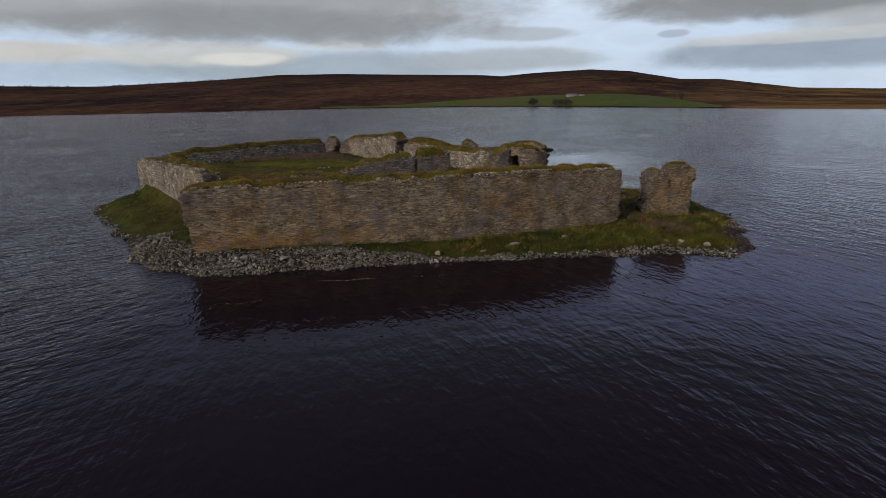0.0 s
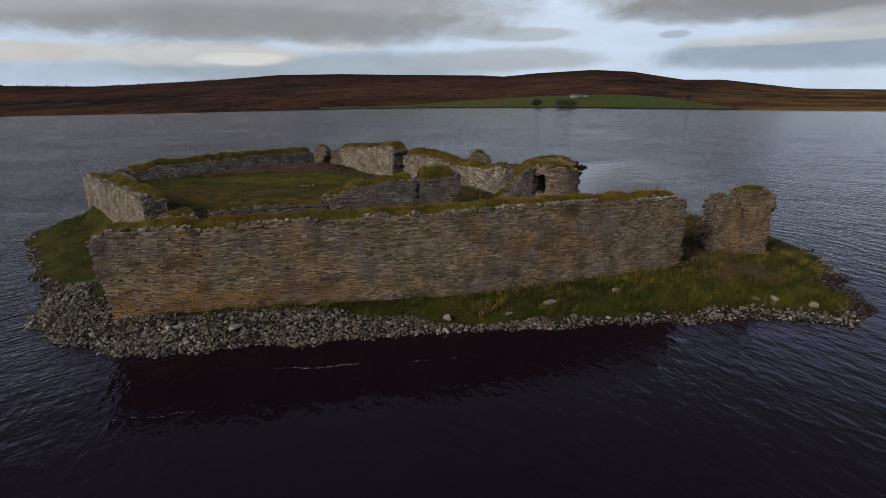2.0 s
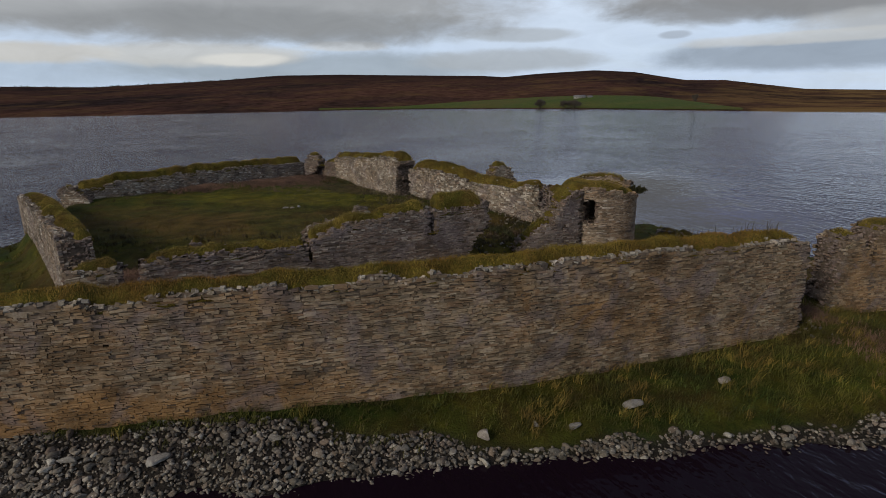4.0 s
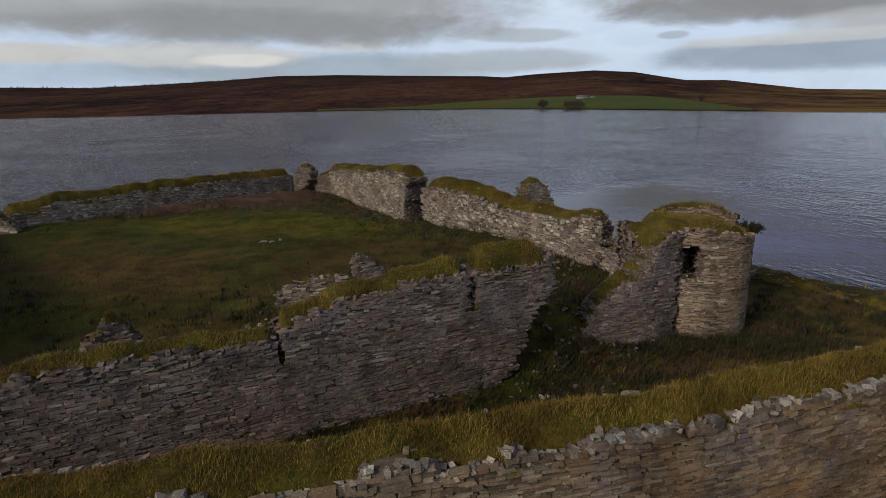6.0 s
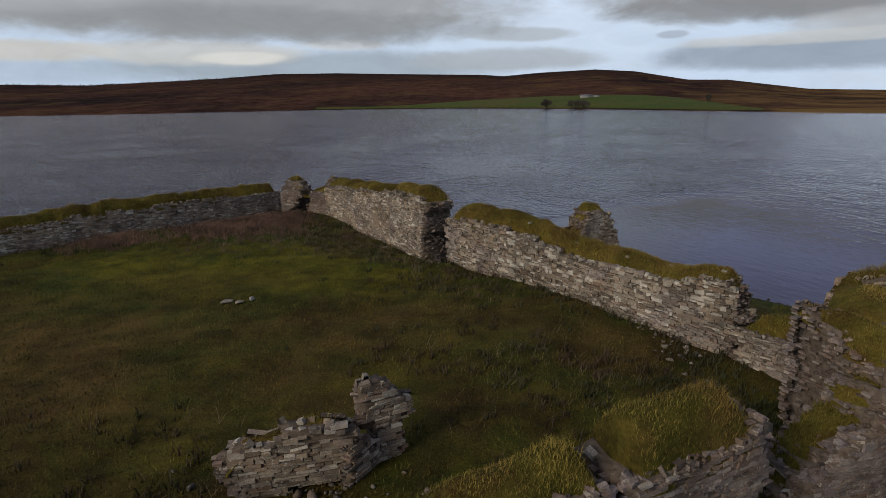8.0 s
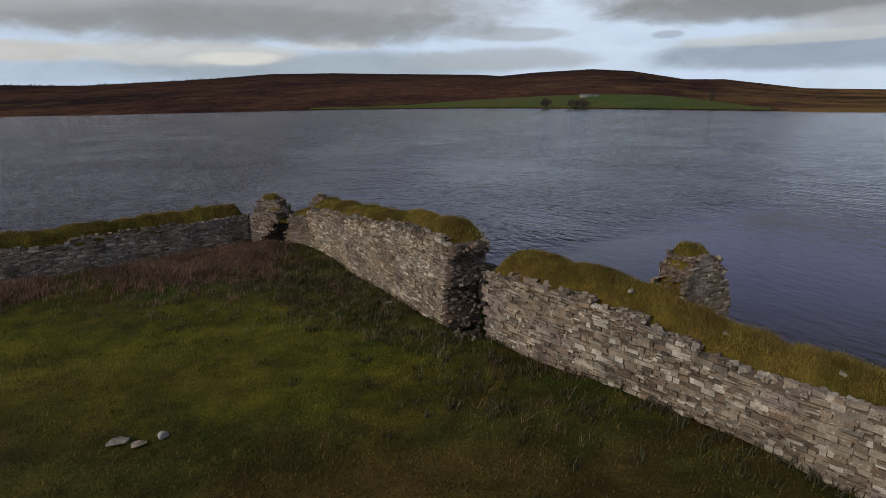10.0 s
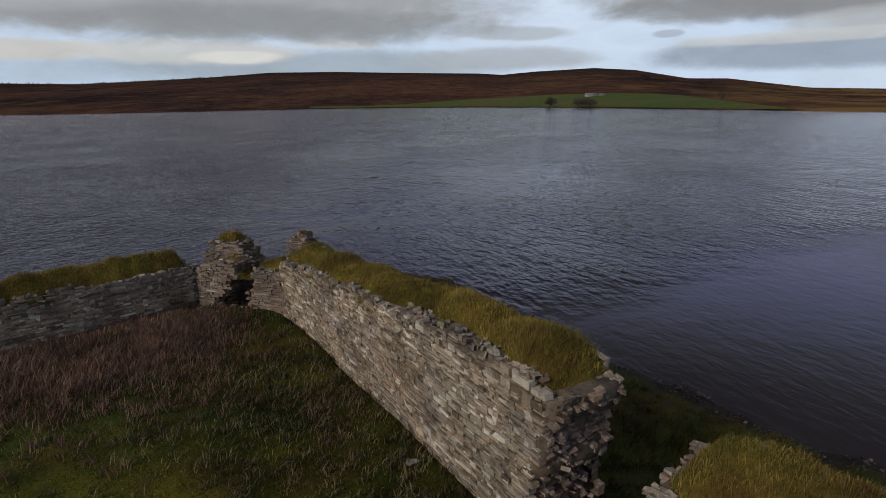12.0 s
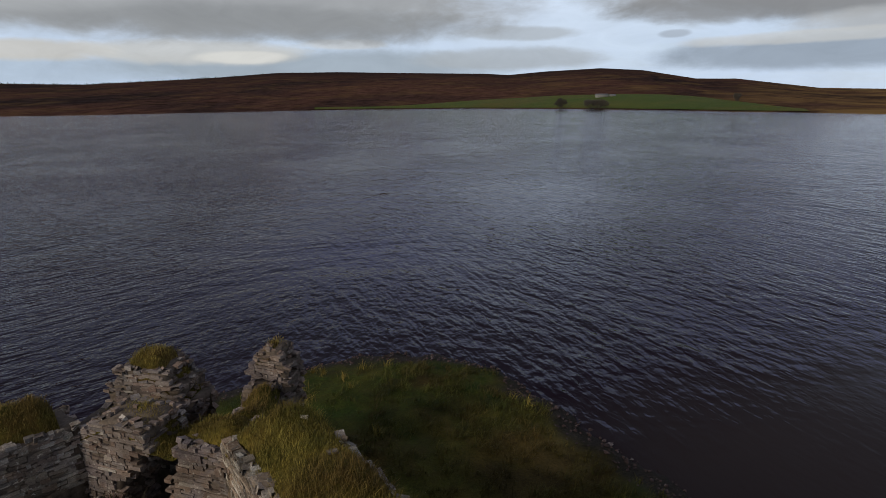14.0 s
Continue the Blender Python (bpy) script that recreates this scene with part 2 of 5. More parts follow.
def water_material():
    mat = bpy.data.materials.new("peaty_loch_water")
    nt, _, _ = nodes_of(mat)
    p = place(nt)

    def waves(turn, sx, sy, scale, detail):
        m, k = nt.nodes.new("ShaderNodeMapping"), nt.nodes.new("ShaderNodeMapping")
        m.inputs["Rotation"].default_value = (0, 0, radians(turn))
        k.inputs["Scale"].default_value = (sx, sy, 1)
        nt.links.new(p, m.inputs[0])
        nt.links.new(m.outputs[0], k.inputs[0])
        return noise_node(nt, k.outputs[0], scale, detail, 0.55, 0.25)

    sep = nt.nodes.new("ShaderNodeSeparateXYZ")
    nt.links.new(p, sep.inputs[0])
    px, py, _ = sep.outputs

    def zone(cx, cy, rx, ry):
        """1 in the middle of an oval patch of the loch, 0 outside."""
        a = math_node(nt, "POWER", math_node(nt, "DIVIDE", math_node(nt, "SUBTRACT", px, cx), rx), 2.0)
        b = math_node(nt, "POWER", math_node(nt, "DIVIDE", math_node(nt, "SUBTRACT", py, cy), ry), 2.0)
        m = nt.nodes.new("ShaderNodeMapRange")
        m.interpolation_type = "SMOOTHSTEP"
        q = math_node(nt, "ADD", math_node(nt, "ADD", a, b), math_node(nt, "MULTIPLY", noise_node(nt, p, 0.05, 4, 0.6), 0.8))
        nt.links.new(q, m.inputs[0])
        m.inputs[1].default_value, m.inputs[2].default_value = 1.9, 0.5
        return m.outputs[0]

    # wind waves cross the loch; they bend round the windward end of the island and die in its lee
    def train(turn):
        """Crests that run along the heading, from long waves down to ripples."""
        a = math_node(nt, "MULTIPLY", waves(turn - 4, 0.45, 1.0, 0.34, 1), 0.42)
        b = math_node(nt, "MULTIPLY", waves(turn + 5, 0.42, 1.0, 1.25, 2), 0.62)
        c = math_node(nt, "MULTIPLY", waves(turn + 15, 0.55, 1.0, 2.6, 2), 0.24)
        d = math_node(nt, "MULTIPLY", waves(turn + 25, 0.6, 1.0, 0.10, 2), 0.6)
        return math_node(nt, "ADD", math_node(nt, "ADD", a, d), math_node(nt, "ADD", b, c))

    main, bent = train(64), train(-52)
    side = nt.nodes.new("ShaderNodeMapRange")
    side.interpolation_type = "SMOOTHSTEP"
    nt.links.new(math_node(nt, "ADD", px, math_node(nt, "MULTIPLY", math_node(nt, "SUBTRACT", py, 60.0), 0.12)), side.inputs[0])
    side.inputs[1].default_value, side.inputs[2].default_value = -6.0, -40.0
    swap = side.outputs[0]
    h = math_node(nt, "ADD", math_node(nt, "MULTIPLY", main, math_node(nt, "SUBTRACT", 1.0, swap)), math_node(nt, "MULTIPLY", bent, swap))
    gust = ramp(nt, noise_node(nt, p, 0.03, 5, 0.65, 0.5), (0.38, 0.5), (0.62, 0.92))
    # the wind shadow of the island: an oblique edge that starts at its seaward point
    edge, south = nt.nodes.new("ShaderNodeMapRange"), nt.nodes.new("ShaderNodeMapRange")
    edge.interpolation_type = south.interpolation_type = "SMOOTHSTEP"
    nt.links.new(math_node(nt, "ADD", math_node(nt, "SUBTRACT", py, math_node(nt, "MULTIPLY", px, 0.62)), math_node(nt, "MULTIPLY", noise_node(nt, p, 0.14, 4, 0.65), 7.0)), edge.inputs[0])
    edge.inputs[1].default_value, edge.inputs[2].default_value = 136.0, 124.5
    nt.links.new(py, south.inputs[0])
    south.inputs[1].default_value, south.inputs[2].default_value = 82.0, 98.0
    east = nt.nodes.new("ShaderNodeMapRange")
    east.interpolation_type = "SMOOTHSTEP"
    nt.links.new(math_node(nt, "ADD", px, math_node(nt, "MULTIPLY", noise_node(nt, p, 0.09, 4, 0.65), 16.0)), east.inputs[0])
    east.inputs[1].default_value, east.inputs[2].default_value = 64.0, 34.0
    shadow = math_node(nt, "MULTIPLY", math_node(nt, "MULTIPLY", edge.outputs[0], south.outputs[0]), east.outputs[0])
    lee = math_node(nt, "MAXIMUM", shadow, math_node(nt, "MAXIMUM", math_node(nt, "MULTIPLY", zone(0.0, 29.0, 19.0, 28.0), 0.88), math_node(nt, "MULTIPLY", zone(24.0, 34.0, 24.0, 22.0), 0.82)))
    calm = math_node(nt, "SUBTRACT", 1.0, math_node(nt, "MULTIPLY", lee, 0.88))
    h = math_node(nt, "MULTIPLY", math_node(nt, "MULTIPLY", h, gust), math_node(nt, "MULTIPLY", calm, 0.8))
    # paler brown body colour stands in for sky reflection lacking in the still lee
    body = mix_node(nt, shadow, (0.0075, 0.0034, 0.0074), (0.019, 0.0135, 0.0125))
    b = finish(nt, body, 0.06, h, 1.0, 0.55, 0.14)
    b.inputs["IOR"].default_value = 1.33
    b.inputs["Specular Tint"].default_value = (0.88, 0.81, 1.0, 1)
    return mat


def moor_material():
    mat = bpy.data.materials.new("heather_moor")
    nt, _, _ = nodes_of(mat)
    p = place(nt)
    m = nt.nodes.new("ShaderNodeMapping")
    m.inputs["Scale"].default_value = (0.5, 0.22, 5.0)
    nt.links.new(p, m.inputs[0])
    a, b = noise_node(nt, m.outputs[0], 0.006, 6, 0.65, 0.5), noise_node(nt, m.outputs[0], 0.03, 6, 0.7)
    col = mix_node(nt, ramp(nt, a, (0.38, 0.0), (0.62, 1.0)), (0.024, 0.017, 0.017), (0.066, 0.034, 0.025))
    col = mix_node(nt, 0.8, col, ramp(nt, noise_node(nt, m.outputs[0], 0.11, 6, 0.75), (0.34, 0.45), (0.66, 1.75)), "MULTIPLY")
    sep = nt.nodes.new("ShaderNodeSeparateXYZ")
    nt.links.new(p, sep.inputs[0])
    # paler grass moor on the low slopes to the east, dark heather on the tops
    turn = math_node(nt, "MULTIPLY", math_node(nt, "ARCTAN2", sep.outputs[0], sep.outputs[1]), 57.3)
    gold = math_node(nt, "MULTIPLY", ramp(nt, b, (0.50, 0.0), (0.68, 0.8)), ramp(nt, math_node(nt, "MULTIPLY_ADD", turn, 0.0125, 0.5), (0.40, 0.45), (0.70, 0.8)))
    col = mix_node(nt, gold, col, (0.150, 0.095, 0.037))
    east = nt.nodes.new("ShaderNodeMapRange")
    nt.links.new(math_node(nt, "SUBTRACT", math_node(nt, "ADD", turn, math_node(nt, "MULTIPLY", b, 12.0)), math_node(nt, "MULTIPLY", sep.outputs[2], 0.28)), east.inputs[0])
    east.inputs[1].default_value, east.inputs[2].default_value = 20.0, 33.0
    col = mix_node(nt, math_node(nt, "MULTIPLY", east.outputs[0], ramp(nt, noise_node(nt, m.outputs[0], 0.022, 8, 0.75, 0.8), (0.42, 0.08), (0.55, 0.95))), col, (0.175, 0.108, 0.045))
    top = nt.nodes.new("ShaderNodeMapRange")
    nt.links.new(math_node(nt, "ADD", sep.outputs[2], math_node(nt, "MULTIPLY", a, 60.0)), top.inputs[0])
    top.inputs[1].default_value, top.inputs[2].default_value = 85.0, 130.0
    col = mix_node(nt, math_node(nt, "MULTIPLY", top.outputs[0], 0.75), col, (0.028, 0.018, 0.017))
    finish(nt, col, 1.0, b, 0.3, 3.0, 0.0)
    return mat


WARM = stone_material("warm_rubble_stone", (0.085, 0.063, 0.043), (0.300, 0.225, 0.147), (0.31, 0.160, 0.050), 0.6, (0.34, 0.28, 0.205), True, 0.6, specks=0.83)
COOL = stone_material("grey_rubble_stone", (0.085, 0.068, 0.054), (0.370, 0.308, 0.238), (0.27, 0.17, 0.09), 0.4, (0.60, 0.56, 0.49), damp=0.5, specks=0.83)
PURPLISH = stone_material("purplish_rubble_stone", (0.098, 0.077, 0.068), (0.265, 0.214, 0.184), (0.25, 0.16, 0.09), 0.35, (0.47, 0.425, 0.365), damp=0.75)
TAWNY = stone_material("tawny_rubble_stone", (0.115, 0.085, 0.062), (0.36, 0.285, 0.21), (0.33, 0.18, 0.06), 0.5, (0.52, 0.47, 0.41))
BEACH = stone_material("lichened_shore_stone", (0.050, 0.043, 0.035), (0.225, 0.195, 0.158), (0.10, 0.09, 0.06), 0.4, (0.46, 0.43, 0.37))
HEADSTONE = stone_material("lichened_head_stone", (0.17, 0.145, 0.112), (0.35, 0.31, 0.255), (0.28, 0.21, 0.12), 0.3, (0.52, 0.48, 0.41))
BOULDER = stone_material("pale_boulder_stone", (0.20, 0.185, 0.165), (0.30, 0.28, 0.25), (0.20, 0.175, 0.12), 0.4, (0.42, 0.40, 0.37))
ENDSTONE = stone_material("brown_broken_stone", (0.100, 0.074, 0.060), (0.300, 0.228, 0.182), (0.20, 0.12, 0.075), 0.4, (0.36, 0.31, 0.27), damp=0.6)
JOINT = plain_material("dark_earthy_joints", (0.105, 0.081, 0.062), 0.95, 0.7, 5.0)
TURF = turf_material("rough_turf", (0.029, 0.047, 0.006), (0.090, 0.074, 0.011), (0.058, 0.033, 0.011), 0.35, cover=True)
CAP = turf_material("wall_head_turf", (0.076, 0.072, 0.012), (0.185, 0.132, 0.026), (0.10, 0.056, 0.017), 0.9)
BLADE = turf_material("long_straw_grass", (0.080, 0.083, 0.014), (0.255, 0.188, 0.043), (0.145, 0.088, 0.028), 0.6, True)
RUSTY = turf_material("rusty_dead_grass", (0.125, 0.103, 0.016), (0.27, 0.185, 0.038), (0.19, 0.092, 0.023), 0.42, True)
GRASS = turf_material("short_meadow_grass", (0.044, 0.064, 0.013), (0.100, 0.088, 0.021), (0.078, 0.045, 0.013), 0.35, True, True)
SLOPE = turf_material("rank_slope_grass", (0.034, 0.058, 0.012), (0.098, 0.092, 0.020), (0.066, 0.044, 0.015), 0.6, True, True)
FADED = turf_material("faded_yard_weeds", (0.066, 0.077, 0.034), (0.118, 0.100, 0.048), (0.112, 0.080, 0.052), 0.5, True)
DARKWEED = turf_material("dark_nettles", (0.028, 0.039, 0.017), (0.055, 0.050, 0.025), (0.072, 0.042, 0.031), 0.5, True)
WATER, MOOR = water_material(), moor_material()
FIELD = turf_material("pasture", (0.056, 0.088, 0.006), (0.100, 0.104, 0.012), (0.10, 0.084, 0.013), 0.016)
BARK = plain_material("bark", (0.07, 0.055, 0.04), 0.9)
LEAF = turf_material("bush_leaf", (0.020, 0.026, 0.010), (0.035, 0.035, 0.014), (0.03, 0.022, 0.010), 0.5, True)
TWIG = plain_material("bare_twigs", (0.072, 0.062, 0.050), 0.9)
RENDERED = plain_material("pale_render", (0.30, 0.29, 0.26), 0.9, 0.1)
SLATE = plain_material("slate_roof", (0.16, 0.16, 0.165), 0.7, 0.2)


# ---- building helpers ----


def mesh_of(name, verts, faces, material=None, smooth=True):
    """verts: N x 3; faces: a list of integer arrays, each of rows of equal length."""
    me = bpy.data.meshes.new(name)
    faces = [np.asarray(f, np.int32) for f in faces if len(f)]
    me.vertices.add(len(verts))
    me.vertices.foreach_set("co", np.asarray(verts, np.float32).ravel())
    loops = np.concatenate([f.ravel() for f in faces])
    sizes = np.concatenate([np.full(len(f), f.shape[1], np.int32) for f in faces])
    me.loops.add(len(loops))
    me.loops.foreach_set("vertex_index", loops)
    me.polygons.add(len(sizes))
    me.polygons.foreach_set("loop_start", np.r_[0, np.cumsum(sizes)[:-1]].astype(np.int32))
    me.polygons.foreach_set("use_smooth", np.full(len(sizes), smooth))
    me.update(calc_edges=True)
    if material:
        me.materials.append(material)
    return me


def part(name, me, parent, label="", kind=""):
    ob = new(name, me)
    ob.parent = parent
    return tagged(ob, label, kind=kind)


def smooth01(v, a, b):
    u = np.clip((np.asarray(v, float) - a) / (b - a), 0, 1)
    return u * u * (3 - 2 * u)


GRIDS = {}


def value_noise(x, y, size, seed):
    """Smooth value noise in -1..1 with features of that size."""
    x, y = np.asarray(x, float) / size + 1000, np.asarray(y, float) / size + 1000
    if seed not in GRIDS:
        GRIDS[seed] = np.random.default_rng(seed).random((256, 256)) * 2 - 1
    grid = GRIDS[seed]
    i, j = np.floor(x).astype(int), np.floor(y).astype(int)
    u, v = x - i, y - j
    u, v = u * u * (3 - 2 * u), v * v * (3 - 2 * v)
    g = lambda a, b: grid[a % 256, b % 256]
    return (g(i, j) * (1 - u) + g(i + 1, j) * u) * (1 - v) + (g(i, j + 1) * (1 - u) + g(i + 1, j + 1) * u) * v


def ring_distance(x, y, ring):
    """Distance to a closed outline, positive inside."""
    x, y = np.asarray(x, float), np.asarray(y, float)
    best, inside = np.full(x.shape, 1e9), np.zeros(x.shape, bool)
    for (ax, ay), (bx, by) in zip(ring, ring[1:] + ring[:1]):
        dx, dy = bx - ax, by - ay
        t = np.clip(((x - ax) * dx + (y - ay) * dy) / (dx * dx + dy * dy), 0, 1)
        best = np.minimum(best, np.hypot(x - ax - t * dx, y - ay - t * dy))
        cross = (ay > y) != (by > y)
        with np.errstate(divide="ignore", invalid="ignore"):
            inside ^= cross & (x < (bx - ax) * (y - ay) / (by - ay if by != ay else 1e-9) + ax)
    return np.where(inside, best, -best)


# ---- the island's plan ----
SHORE = [(-20.5, 45.6), (-14.5, 45.8), (-8, 47.5), (0, 49.2), (7, 50.1), (13, 50.8), (19.5, 50.2), (25, 50.2), (27.8, 52.7), (31, 61.8), (32.2, 70), (31.3, 76), (28.5, 81), (25.5, 85), (22, 89.5), (15, 96), (8.5, 102), (2.5, 107.1), (-1.1, 110.9), (-3.8, 114.5), (-6.9, 120.5), (-11, 127.5), (-15, 130.4), (-19.7, 129.7), (-25, 126.5), (-32, 119), (-40, 110), (-48, 99), (-51, 90), (-49.8, 80), (-46, 74), (-39, 65), (-33, 57), (-28.6, 50), (-25.2, 47.6)]
YARD = [(-19.4, 58.6), (-0.5, 68.6), (3.2, 71.8), (6.6, 73.8), (6.4, 78.2), (4.6, 79.6), (-7.5, 93.6), (-8.9, 95.6), (-14.7, 104.4), (-20.6, 112), (-24.2, 112.2), (-44.2, 92.2), (-42.5, 82), (-25, 63.5), (-22, 58.8)]


def ground_height(x, y):
    d = ring_distance(x, y, SHORE) + 0.7 * value_noise(x, y, 3.1, 3) + 0.35 * value_noise(x, y, 1.1, 4)
    c = ring_distance(x, y, YARD)
    low = np.where(d > 0, 0.02 + 0.18 * np.clip(d, 0, 3) + 0.07 * np.clip(d - 3, 0, 7), 0.4 * d)
    # the beach heaped at the windward end, the strip behind the outer wall, the tower's mound
    low = low + 0.45 * smooth01(-x, -4, 12) * (1 - smooth01(y, 54, 60)) * smooth01(d, 0.0, 2.6)
    low = low + 0.45 * smooth01(y - 0.39 * x - 54.5, 0.5, 3.0) * smooth01(d, 0.0, 3.0) * (1 - smooth01(y, 88, 98))
    low = low + 0.5 * np.exp(-((x - 7.5) / 5.0) ** 2 - ((y - 70.5) / 4.0) ** 2)
    yard = 4.15 - 0.35 * np.clip((x + 3) / 8, 0, 1) + 0.15 * value_noise(x, y, 6, 9)
    yard = yard - 0.75 * np.exp(-((x - 5.2) / 3.2) ** 2 - ((y - 74.5) / 3.5) ** 2)
    yard = yard - 0.85 * (1 - smooth01(-((x + 14.7) * 0.81 + (y - 104.4) * 0.58), 1.0, 8.0)) * smooth01(y, 92, 97) * (1 - 0.8 * smooth01(y, 104, 111))
    k = smooth01(c, -3.0, 0.4)
    h = low * (1 - k) + np.maximum(yard, low) * k
    rough = 0.10 * value_noise(x, y, 1.7, 5) + 0.05 * value_noise(x, y, 0.6, 6)
    return h + rough * smooth01(d, 0.2, 1.5)


def beach_width(x, y):
    windward = smooth01(-x, -4, 12) * (1 - smooth01(y, 54, 60))
    point = smooth01(x, 10, 18) * (1 - smooth01(y, 58, 66))
    return 0.7 + 3.2 * windward + 0.9 * point - 0.2 * smooth01(y, 80, 96) + 0.9 * smooth01(y, 97, 106) + 0.5 * value_noise(x, y, 2.5, 61)


def sward(x, y):
    """Where the grass is lush and yellow-green, and where it is thin and brown."""
    spot = lambda cx, cy, rx, ry: np.exp(-((x - cx) / rx) ** 2 - ((y - cy) / ry) ** 2)
    lush = 1.1 * spot(-22, 93.0, 10, 5) + spot(-14.5, 88.8, 6, 3.2) + 0.9 * spot(-29, 91.5, 6, 3) + 0.6 * spot(22, 54, 7, 3) + 0.1 * spot(-9, 112, 6, 7)
    bare = spot(-16, 65, 9, 3) + spot(-22, 76, 8, 4.5) + spot(-30, 80, 7, 5) + 0.8 * spot(-26, 106, 6, 4) + spot(-3, 63.5, 12, 2.8) + spot(7, 69, 6, 3)
    bare = bare + 1.6 * spot(17, 73, 9, 8) + 0.9 * spot(14, 66, 7, 3) + 0.35 * spot(-12, 78, 5, 3) + 0.35 * spot(-16, 82.5, 6, 2.5) + 0.9 * spot(-12, 120, 4, 2.5) + 0.9 * spot(-5.5, 84, 4, 4.5) + spot(0.5, 79, 3, 3) + 0.3 * spot(-24, 89.3, 6, 2)
    wob = 0.7 * value_noise(x, y, 2.6, 88) + 0.4 * value_noise(x, y, 0.9, 93)
    return np.clip(0.95 * (lush + wob * lush), 0, 1), np.clip(0.8 * (bare + wob * bare), 0, 1)


def add_ground():
    xs, ys = np.arange(-58, 40.01, 0.4), np.arange(40, 136.01, 0.4)
    gx, gy = np.meshgrid(xs, ys)
    gz = np.maximum(ground_height(gx, gy), -1.6)
    n, m = len(xs), len(ys)
    i = (np.arange(m - 1)[:, None] * n + np.arange(n - 1)[None]).ravel()
    keep = gz.ravel()
    f = np.stack([i, i + 1, i + n + 1, i + n], 1)
    f = f[keep[f].max(1) > -1.55]
    me = mesh_of("ground", np.stack([gx, gy, gz], -1).reshape(-1, 3), [f], TURF, True)
    d = ring_distance(gx, gy, SHORE) + 0.7 * value_noise(gx, gy, 3.1, 3) + 0.35 * value_noise(gx, gy, 1.1, 4)
    gravel = 1 - smooth01(d - beach_width(gx, gy), -0.5, 0.4)
    lush, bare = sward(gx, gy)
    cover = me.attributes.new("cover", "FLOAT_COLOR", "POINT")
    cover.data.foreach_set("color", np.stack([gravel, lush, bare, 0 * bare + 1], -1).astype(np.float32).ravel())
    ob = new("ground", me)
    tagged(ob, "rough grassy island ground with brown weedy patches", "ground", kind="structure")


def add_water():
    a = np.linspace(0, 2 * np.pi, 97)[:-1]
    v = np.stack([4600 * np.sin(a), 4600 * np.cos(a), 0 * a], 1)
    ob = new("water", mesh_of("water", v, [np.arange(96)[None, ::-1]], WATER))
    tagged(ob, "dark peaty loch water ruffled by wind", "loch", kind="structure")


# skyline: heading in degrees, height of the skyline in degrees over the eye
SKY_AZ = [-180, -120, -70, -38, -31.5, -21.4, -16.8, -11.5, 1.7, 3.8, 6.9, 11.9, 15.4, 19.7, 22.8, 28.7, 34.2, 50, 90, 180]
SKY_EL = [0.9, 1.2, 1.4, 1.44, 1.34, 1.84, 2.18, 2.22, 1.88, 1.73, 1.95, 2.11, 1.86, 1.06, 0.97, 0.12, -0.08, 0.2, 0.8, 0.9]
FAR_AZ = [-180, -110, -60, -37.5, -30.5, -21.6, -11.3, -1.1, 9.4, 18.9, 27.6, 34.3, 60, 120, 180]
FAR_R = [500, 600, 850, 975, 888, 862, 859, 797, 674, 568, 507, 495, 480, 450, 500]
EYE0 = (0.0, 20.0, 14.5)


def far_height(az, r):
    rs, el = np.interp(az, FAR_AZ, FAR_R), np.interp(az, SKY_AZ, SKY_EL)
    crest = 2500.0
    top = EYE0[2] + np.tan(np.radians(el)) * crest
    u = np.clip((r - rs) / (crest - rs), 0, 1.6)
    z = top * np.where(u < 1, np.power(np.maximum(u, 0), 0.92), 1 - 0.35 * (u - 1))
    x, y = r * np.sin(np.radians(az)), r * np.cos(np.radians(az))
    wave = value_noise(x, y, 260, 21) * 4 + value_noise(x, y, 90, 22) * 1.6
    z = z + wave * np.clip(u, 0, 1) * np.clip((1 - np.abs(u - 0.45) * 1.7), 0.12, 1)
    return np.where(r < rs, -1.5, z + 0.25)


def polar_mesh(name, az, fr, r_of, lift, material):
    """fr: fractions along the way out; r_of(az, fr): the distance."""
    A, F = np.meshgrid(az, fr)
    R = r_of(A, F)
    Z = far_height(A, R) + lift
    X, Y = EYE0[0] + R * np.sin(np.radians(A)), EYE0[1] + R * np.cos(np.radians(A))
    n = len(az)
    i = (np.arange(len(fr) - 1)[:, None] * n + np.arange(n - 1)[None]).ravel()
    return mesh_of(name, np.stack([X, Y, Z], -1).reshape(-1, 3), [np.stack([i, i + 1, i + n + 1, i + n], 1)], material, True)


def add_far_land():
    az = np.unique(np.r_[np.arange(-180, -50, 3.0), np.arange(-50, 50, 0.25), np.arange(50, 180.1, 3.0)])
    fr = np.r_[-0.002, np.linspace(0.0, 0.12, 14), np.linspace(0.14, 1.0, 46), 1.15, 1.4]
    me = polar_mesh("moor", az, fr, lambda a, f: np.interp(a, FAR_AZ, FAR_R) * (1 - f) + 2500 * f, 0.0, MOOR)
    tagged(new("moor", me), "brown heather moorland hills beyond the loch", "hills", kind="structure")
    az = np.arange(-13.5, 24.01, 0.25)
    reach = lambda a: 0.013 + 0.085 * smooth01(a, -9, 8) * (1 - smooth01(a, 17, 24.5))
    me = polar_mesh("pasture", az, np.linspace(0.0, 1, 22), lambda a, f: np.interp(a, FAR_AZ, FAR_R) * (1 - f * reach(a)) + 2500 * f * reach(a) + 3, 0.5, FIELD)
    tagged(new("pasture", me), "bright green pasture strip on the far shore", "field", kind="structure")


add_water()
add_far_land()
add_ground()


